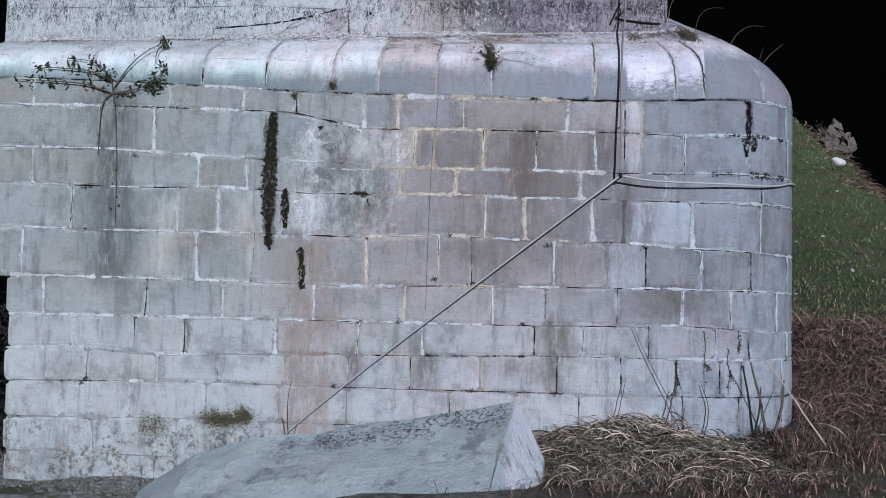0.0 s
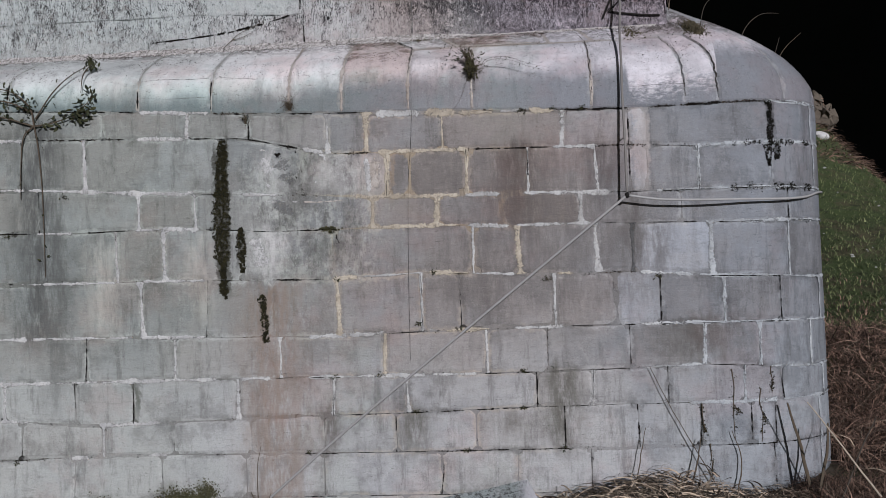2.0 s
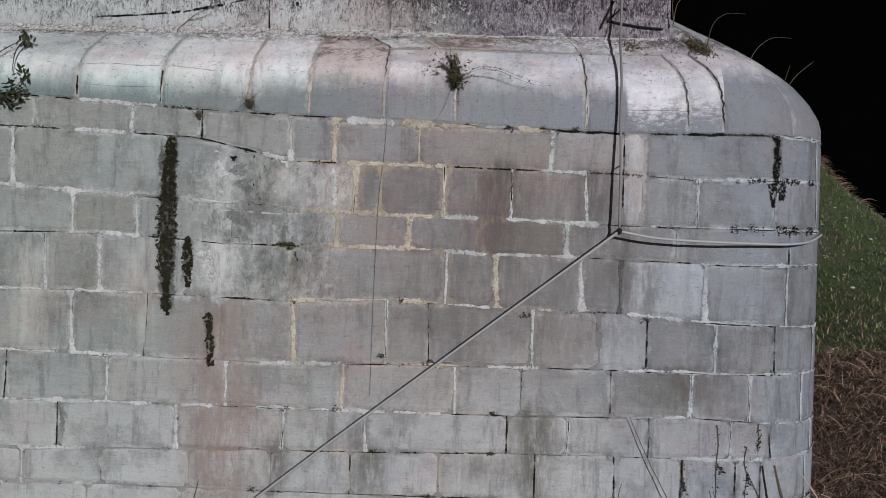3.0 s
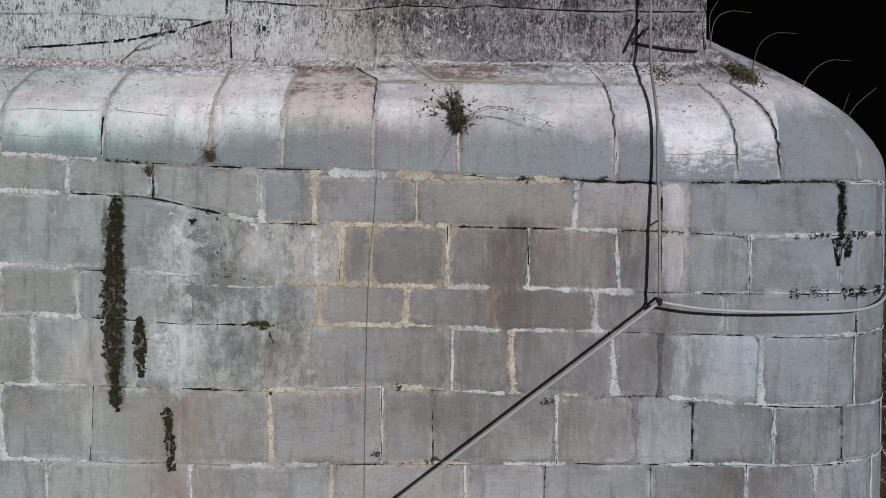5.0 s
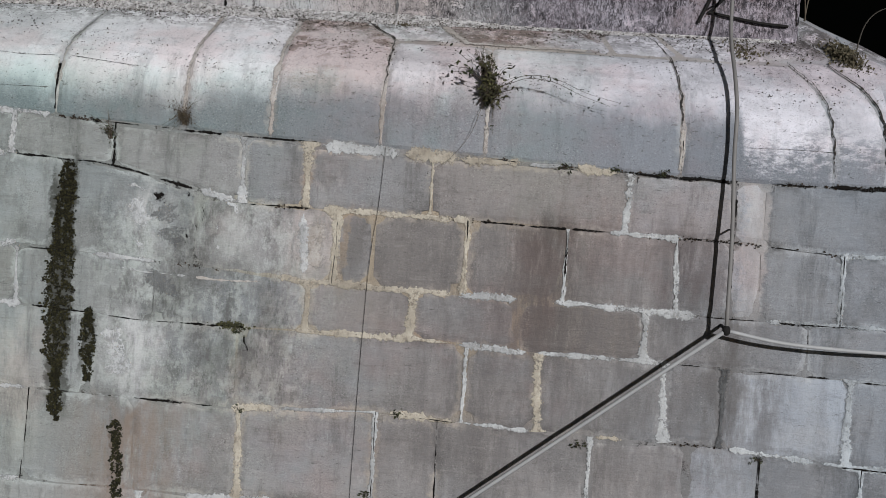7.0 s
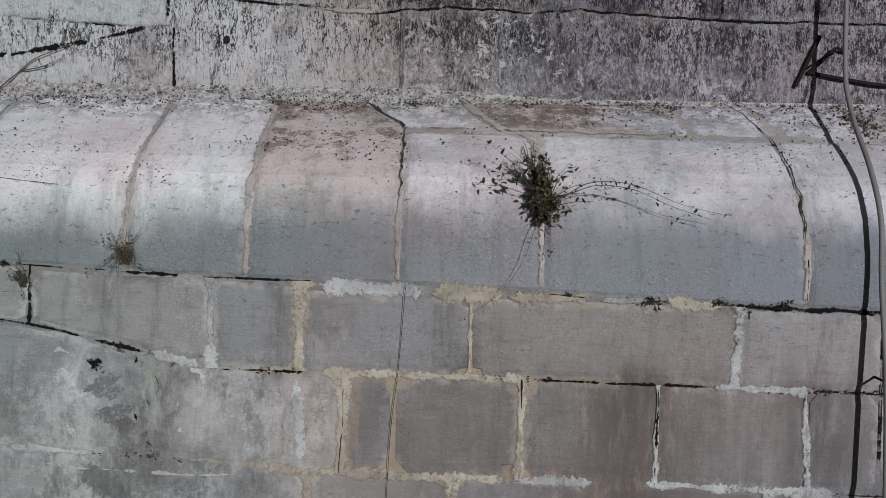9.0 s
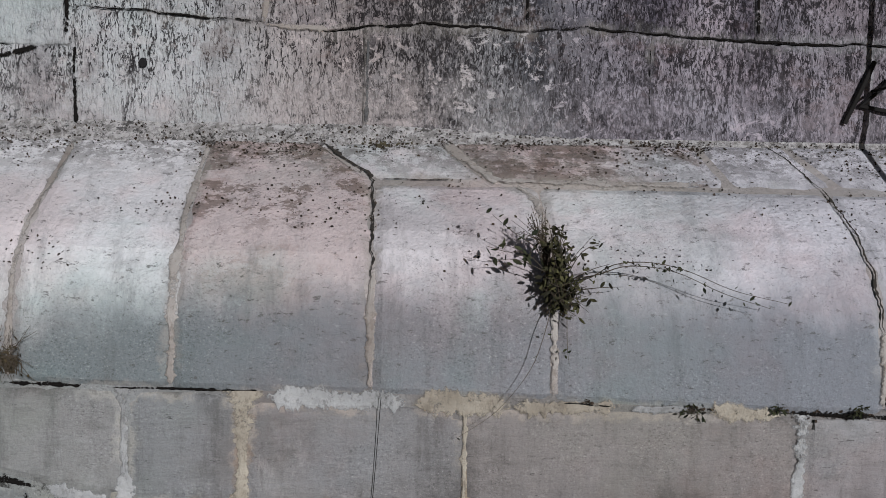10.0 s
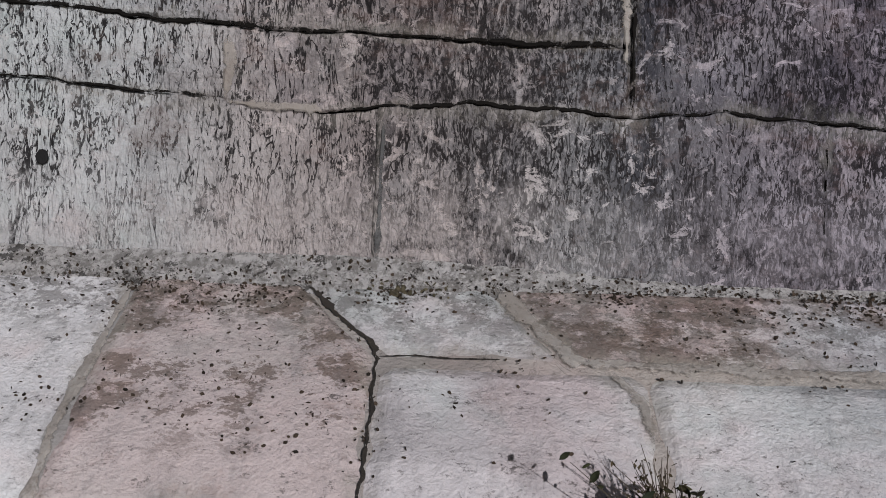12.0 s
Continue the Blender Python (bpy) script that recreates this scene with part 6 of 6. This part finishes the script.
# ---- at the foot of the pier ----
def build_slab():
    """A fallen block of masonry lying in front of the pier, its broad face tipped towards the open."""
    bm = bmesh.new()
    nu, nv = 26, 14
    ridge = [(-2.05, -0.42), (-1.60, -0.10), (-1.2, -0.01), (-0.86, 0.055), (0.15, 0.215), (0.78, 0.345)]
    rows = []
    for i in range(nu + 1):
        x = -2.05 + 2.83 * i / nu
        top = between(ridge, x)
        row = []
        for j in range(nv + 1):
            q = j / nv
            y, z = 7.42 - 0.95 * q, top - 0.52 * q - 0.05 * q * q
            w = noise.noise(Vector((x * 2.2, q * 3, 5)))
            row.append(bm.verts.new((x + (0.14 * q if i == nu else 0) * -1, y - 0.02 * w, z + 0.03 * w + 0.012 * noise.noise(Vector((x * 9, q * 9, 2))))))
        rows.append(row)
    back = [bm.verts.new((r[0].co.x, 7.62 + 0.03 * noise.noise(Vector((r[0].co.x * 3, 1, 1))), r[0].co.z - 0.06)) for r in rows]
    foot = [bm.verts.new((r[0].co.x, 7.66, -1.1)) for r in rows]
    front = [bm.verts.new((r[-1].co.x, 6.42, -1.1)) for r in rows]
    for i in range(nu):
        for j in range(nv):
            bm.faces.new((rows[i][j], rows[i + 1][j], rows[i + 1][j + 1], rows[i][j + 1]))
        bm.faces.new((rows[i][0], back[i], back[i + 1], rows[i + 1][0]))
        bm.faces.new((back[i], foot[i], foot[i + 1], back[i + 1]))
        bm.faces.new((rows[i][nv], rows[i + 1][nv], front[i + 1], front[i]))
    # broken right end, sloping outwards to the ground
    ends = []
    for j in range(nv + 1):
        v = rows[nu][j].co
        ends.append(bm.verts.new((v.x + 0.20 + 0.10 * (j / nv) + 0.03 * noise.noise(Vector((j, 0, 2))), v.y + 0.06, v.z - 0.42)))
    low = [bm.verts.new((v.co.x + 0.04, v.co.y + 0.05, -1.1)) for v in ends]
    for j in range(nv):
        bm.faces.new((rows[nu][j], rows[nu][j + 1], ends[j + 1], ends[j]))
        bm.faces.new((ends[j], ends[j + 1], low[j + 1], low[j]))
    bm.faces.new((rows[nu][0], ends[0], back[nu]))
    bm.faces.new((ends[0], low[0], foot[nu], back[nu]))
    slab = finish("fallen_block", bm, SLAB)
    tagged(slab, "large fallen block of pale grey masonry in dry grass", "boulder")


def slab_material():
    k = Nodes("fallen_stone", 0.92)
    x, y, z = k.axes()
    colour = k.mix(k.noise(2.4, 6, 0.68), (0.25, 0.285, 0.275), (0.42, 0.455, 0.435))
    dirty = k.band(k.noise(3.4, 7, 0.78, shift=(2, 2, 2)), 0.52, 0.64)
    colour = k.mix(k.math("MULTIPLY", dirty, 0.6), colour, (0.085, 0.085, 0.08))
    clustered = k.band(k.noise(4.5, 4, 0.6, shift=(3, 1, 4)), 0.44, 0.54)
    rubbly = k.math("MULTIPLY", k.math("MULTIPLY", k.band(x, -1.2, -0.7), k.math("MULTIPLY", clustered, k.band(y, 7.05, 7.24))), k.band(k.noise(34, 6, 0.85), 0.50, 0.54))
    colour = k.mix(k.math("MULTIPLY", rubbly, 0.9), colour, (0.030, 0.028, 0.024))
    end = k.math("MULTIPLY", k.band(x, 0.70, 0.79), k.band(k.noise(7, 6, 0.75, (1.2, 1.2, 0.3), (2, 2, 5)), 0.36, 0.52))
    colour = k.mix(k.math("MULTIPLY", end, 0.85), colour, (0.56, 0.55, 0.57))
    pale = k.band(k.noise(11, 6, 0.78, (1, 1, 0.4)), 0.55, 0.66)
    colour = k.mix(k.math("MULTIPLY", pale, 0.45), colour, (0.50, 0.50, 0.49))
    colour = grit(k, colour, much=0.5)
    k.bump(k.noise(12, 7, 0.78), 0.8, 0.03)
    return k.done(colour)


SLAB = slab_material()
build_slab()


def blades(name, label, material, count, where, length, width, droop, category="grass"):
    """Many thin bent blades or dead stems, as one mesh."""
    verts, faces = [], []
    for _ in range(count):
        x, y = where()
        z = ground_height(x, y) - 0.02
        a, tilt = random.uniform(0, 2 * math.pi), random.uniform(0.15, 1.0) * droop
        h = length * random.uniform(0.4, 1.3)
        p = Vector((x, y, z))
        way = Vector((math.cos(a) * tilt, math.sin(a) * tilt, 1)).normalized()
        side = Vector((-math.sin(a), math.cos(a), 0)) * width * random.uniform(0.6, 1.3)
        n = len(verts)
        for s in range(4):
            w = side * (1 - s / 3.3)
            verts += [tuple(p - w), tuple(p + w)]
            p = p + way * h / 3
            way = (way + Vector((math.cos(a), math.sin(a), 0)) * 0.35 * droop + Vector((random.gauss(0, 0.15), random.gauss(0, 0.15), -0.35 * droop))).normalized()
        for s in range(3):
            faces.append((n + 2 * s, n + 2 * s + 1, n + 2 * s + 3, n + 2 * s + 2))
    return tagged(raw(name, verts, faces, material), label, category, kind="stuff")


def strewn(name, label, material, count, where, length, width, lift=0.0, rise=0.35, category="grass"):
    """Long dead stems lying criss-cross, bowed down to the ground again, as one mesh."""
    verts, faces = [], []
    for _ in range(count):
        x, y = where()
        z = ground_height(x, y) + random.random() * lift * math.exp(-((x - 1.75) / 0.75) ** 2)
        a = random.uniform(0, 2 * math.pi)
        h = length * random.uniform(0.35, 1.3)
        p, way = Vector((x, y, z)), Vector((math.cos(a), math.sin(a), rise * random.uniform(-0.1, 1.6))).normalized()
        curl = Vector((random.gauss(0, 0.22), random.gauss(0, 0.22), -0.16 - 0.22 * way.z))
        side = way.cross(Vector((random.gauss(0, 1), random.gauss(0, 1), 1.5))).normalized() * width * random.uniform(0.5, 1.4)
        n = len(verts)
        for s in range(6):
            w = side * (1 - s / 6.5)
            verts += [tuple(p - w), tuple(p + w)]
            p, way = p + way * h / 5, (way + curl).normalized()
        for s in range(5):
            faces.append((n + 2 * s, n + 2 * s + 1, n + 2 * s + 3, n + 2 * s + 2))
    return tagged(raw(name, verts, faces, material), label, category, kind="stuff")


def build_foot():
    random.seed(21)

    def along_wall():
        while True:
            x, y = random.uniform(0.75, 2.95), random.uniform(7.3, 9.0)
            if x < 2.3 or y < 9.0 + 0.85 - math.sqrt(max(0.0, 0.85 ** 2 - (x - 2.3) ** 2)):
                return x, y

    strewn("dry_grass", "matted straw-coloured dry grass at the foot", STRAW, 1900, along_wall, 0.24, 0.0046, 0.12, 0.45)
    blades("dead_weeds", "dark dead weeds among the straw", BRAMBLE, 2600, along_wall, 0.20, 0.0038, 2.4)
    strewn("dry_grass_heap", "heap of bleached dead grass beside the fallen block", STRAW, 1700, lambda: (random.gauss(1.75, 0.46), random.gauss(8.4, 0.24)), 0.26, 0.0052, 0.25, 0.5)
    blades("dry_grass_tuft", "pale dead grass drooping beside the fallen block", STRAW, 900, lambda: (random.gauss(1.45, 0.30), random.gauss(8.35, 0.22)), 0.26, 0.0042, 2.2)
    blades("dry_grass_tuft", "pale drooping grass round a dark hollow", STRAW, 1300, lambda: (random.gauss(1.75, 0.32), random.gauss(7.25, 0.30)), 0.36, 0.0042, 2.2)
    strewn("dry_grass", "bleached straw bent over the hollow", STRAW, 500, lambda: (random.gauss(1.65, 0.35), random.gauss(7.3, 0.25)), 0.34, 0.0042, 0.0, 0.9)
    blades("dry_grass_tuft", "dark dead grass lying over the ground", BRAMBLE, 3000, lambda: (random.gauss(2.0, 0.6), random.gauss(7.0, 0.45)), 0.24, 0.0042, 2.6)
    blades("dead_bramble", "tangle of dead brown bracken and grass", BRAMBLE, 13000, lambda: (3.15 + abs(random.gauss(0, 1.7)), min(13.0, 9.3 + abs(random.gauss(0, 2.3)))), 0.36, 0.005, 2.2)
    blades("dead_weeds", "dark rank weeds at the corner of the pier", BRAMBLE, 4200, lambda: (2.75 + abs(random.gauss(0, 0.8)), min(8.98, 8.6 + random.gauss(0, 0.5))), 0.32, 0.0042, 1.7)
    strewn("dead_bracken", "long bowed stems of rusty dead bracken", BRAMBLE, 7500, lambda: (3.2 + abs(random.gauss(0, 1.7)), min(13.0, 9.4 + abs(random.gauss(0, 2.3)))), 0.38, 0.0046, 0.0, 1.0)
    blades("dead_tufts", "brown dead tufts scattered up the bank", BRAMBLE, 5000, lambda: (3.2 + abs(random.gauss(0, 2.4)), 12.8 + abs(random.gauss(0, 3.2))), 0.22, 0.007, 1.6)
    strewn("bleached_stems", "bleached grass stems over the bank", STRAW, 260, lambda: (random.uniform(3.0, 5.2), random.uniform(8.6, 12.0)), 0.55, 0.0048, 0.0, 0.9)
    strewn("skyline_grass", "brown dead grass along the top of the bank", BRAMBLE, 2500, lambda: (random.gauss(9.2, 0.9), random.uniform(27.0, 32.0)), 0.35, 0.014, 0.0, 0.6)
    blades("turf", "short winter turf on the bank", TURF, 36000, lambda: (2.5 + random.random() ** 0.7 * 9.0, 12.6 + random.random() ** 1.4 * 19.5), 0.13, 0.010, 0.9)
    blades("left_weeds", "short dry weeds along the foot", STRAW, 1500, lambda: (random.uniform(-4.0, 0.6), random.uniform(8.3, 8.98)), 0.09, 0.003, 1.2)
    for pts, mat, r in (
        ([(1.67, 8.95, 0.88), (1.87, 8.93, 0.47), (2.09, 8.90, 0.06), (2.17, 8.88, -0.12)], BARK, 0.005),
        ([(2.02, 8.90, 0.36), (1.98, 8.88, 0.18), (1.90, 8.86, -0.12)], BARK, 0.008),
        ([(2.65, 8.92, 0.60), (2.71, 8.90, 0.35), (2.80, 8.86, -0.12)], BARK, 0.015),
        ([(2.89, 8.75, 0.47), (2.87, 8.75, 0.25), (2.78, 8.74, -0.12)], BARK, 0.014),
        ([(2.68, 8.42, 0.66), (2.90, 8.38, 0.34), (3.17, 8.35, -0.06)], PALE_STALK, 0.008),
        ([(3.14, 8.45, 0.55), (3.04, 8.44, 0.36), (2.88, 8.42, 0.0)], DRY_STALK, 0.007),
        ([(1.62, 8.92, 0.44), (1.58, 8.90, 0.25), (1.50, 8.86, -0.14)], BARK, 0.005),
        ([(2.25, 8.95, 0.40), (2.31, 8.94, 0.18), (2.25, 8.92, -0.12)], BARK, 0.006),
        ([(-1.30, 8.90, 0.36), (-1.33, 8.88, 0.10), (-1.28, 8.86, -0.60)], BARK, 0.004),
        ([(-1.38, 8.88, 0.02), (-1.34, 8.87, -0.14), (-1.29, 8.86, -0.60)], BARK, 0.006),
        ([(-1.23, 8.88, 0.00), (-1.26, 8.87, -0.16), (-1.28, 8.86, -0.60)], BARK, 0.006),
    ):
        bm = bmesh.new()
        line = curve_through(pts, 5)
        line = [p + Vector((random.gauss(0, 0.002), random.gauss(0, 0.002), 0)) for p in line]
        tube(bm, line, (r * 0.45, r), 6)
        tagged(finish("dead_stalk", bm, mat), "dead upright stalk rising from the dry grass", "stalk", "stalks at the foot")
    # loose stones fallen along the foot of the wall
    bm = bmesh.new()
    for _ in range(520):
        x, y, r = random.uniform(-4.2, -0.9), 8.95 - abs(random.gauss(0, 0.4)), 0.008 + 0.03 * random.random() ** 2
        lump = bmesh.ops.create_icosphere(bm, subdivisions=1, radius=r, matrix=Matrix.Translation((x, y, ground_height(x, y) + 0.2 * r)) @ Matrix.Diagonal((random.uniform(0.8, 1.5), 1, random.uniform(0.5, 0.9), 1)))["verts"]
        for v in lump:
            v.co += Vector((random.gauss(0, 1), random.gauss(0, 1), random.gauss(0, 1))) * r * 0.15
    tagged(finish("rubble", bm, RUBBLE), "small loose grey stones along the foot", "stones", kind="stuff")
    # dark creeper tracery low on the corner
    for u0, z0, z1 in ((2.05, 0.60, 0.30), (2.28, 0.85, 0.33), (2.48, 0.70, 0.30), (2.10, 0.30, -0.02), (2.57, 0.86, 0.66)):
        pts = [wall_point(u0 + 0.05 * noise.noise(Vector((u0 * 3, i, 0))), z0 + (z1 - z0) * i / 4, -0.006) for i in range(5)]
        stems = [pts] + [[pts[2], pts[2] + Vector((random.uniform(-0.05, 0.05), -0.005, -0.07))]]
        shrub("dry_creeper", "dried dark creeper clinging to the corner", stems, MOSS, 40, 0.016, 0.011, radius=0.004)
    # on the bank: a dead bush and a white rock on the skyline
    gx, gy = 8.45, 31.4
    gz = ground_height(gx, gy)
    stems = [[(gx - 0.3 + random.uniform(-0.5, 0.5), gy, gz - 0.05), (gx - 0.3 + random.uniform(-0.6, 0.6), gy - 0.1, gz + 0.3), (gx - 0.3 + random.uniform(-0.7, 0.7), gy - 0.1, gz + random.uniform(0.3, 0.8))] for _ in range(16)]
    shrub("dead_bush", "withered bush beside the outcrop on the bank", stems[:11], BRAMBLE, 22, 0.09, 0.09, radius=0.014)
    bm = bmesh.new()
    for ox, oz, r in ((0.05, 0.34, 0.24), (-0.05, 0.05, 0.36), (0.30, 0.02, 0.34), (-0.30, -0.10, 0.30), (0.10, 0.58, 0.15)):
        lump = bmesh.ops.create_icosphere(bm, subdivisions=3, radius=r, matrix=Matrix.Translation((gx + ox, gy, gz + oz)))["verts"]
        for v in lump:
            v.co += Vector((noise.noise(v.co * 6), noise.noise(v.co * 6 + Vector((9, 0, 0))), noise.noise(v.co * 7 + Vector((0, 7, 0))))) * 0.24
    tagged(finish("rock_outcrop", bm, CRAG), "craggy grey-brown rock outcrop on the bank", "rock")
    bm = bmesh.new()
    bmesh.ops.create_icosphere(bm, subdivisions=3, radius=0.21)
    for v in bm.verts:
        v.co = v.co * (1 + 0.35 * noise.noise(v.co * 4)) * 1.0
        v.co.z *= 0.65
    rx, ry = 8.2, 29.6
    bmesh.ops.translate(bm, vec=(rx, ry, ground_height(rx, ry) + 0.03), verts=bm.verts)
    tagged(finish("white_rock", bm, PALE_ROCK), "white stone lying in the turf", "rock")
    bm = bmesh.new()
    for _ in range(150):
        x, y, r = random.uniform(3.5, 10.5), random.uniform(13.5, 30.5), 0.010 + 0.030 * random.random() ** 3
        bmesh.ops.create_icosphere(bm, subdivisions=1, radius=r, matrix=Matrix.Translation((x, y, ground_height(x, y) + 0.4 * r)) @ Matrix.Diagonal((1.4, 1, 0.7, 1)))
    tagged(finish("turf_stones", bm, STONE_CHIP), "small pale stones scattered through the turf", "stones", kind="stuff")
    # bush added in near-black, standing for the dark gap past the left end
    stems = [[(-4.7 + random.uniform(-0.5, 0.5), 9.9 + random.uniform(-0.4, 0.5), -0.6), (-4.6 + random.uniform(-0.5, 0.5), 9.8, 0.1), (-4.5 + random.uniform(-0.6, 0.4), 9.7 + random.uniform(-0.4, 0.4), random.uniform(0.2, 1.1))] for _ in range(60)]
    shrub("gap_filler_bush", "near-black bush added to darken the gap past the pier", stems, DARK_LEAVES, 110, 0.11, 0.10, radius=0.012)


CRAG = plain_material("crag", (0.010, 0.009, 0.008), (0.16, 0.132, 0.10), 9, 0.95, 0.9)
RUBBLE = plain_material("rubble", (0.05, 0.048, 0.04), (0.20, 0.195, 0.18), 20, 0.95, 0.5)
STONE_CHIP = plain_material("stone_chip", (0.26, 0.26, 0.24), (0.46, 0.45, 0.43), 12, 0.9, 0.5)
PALE_ROCK = plain_material("white_rock", (0.44, 0.43, 0.41), (0.60, 0.58, 0.55), 12, 0.9, 0.5)
DARK_LEAVES = island_material("gap_filler_leaves", (0.002, 0.003, 0.002), (0.008, 0.010, 0.006))
build_foot()
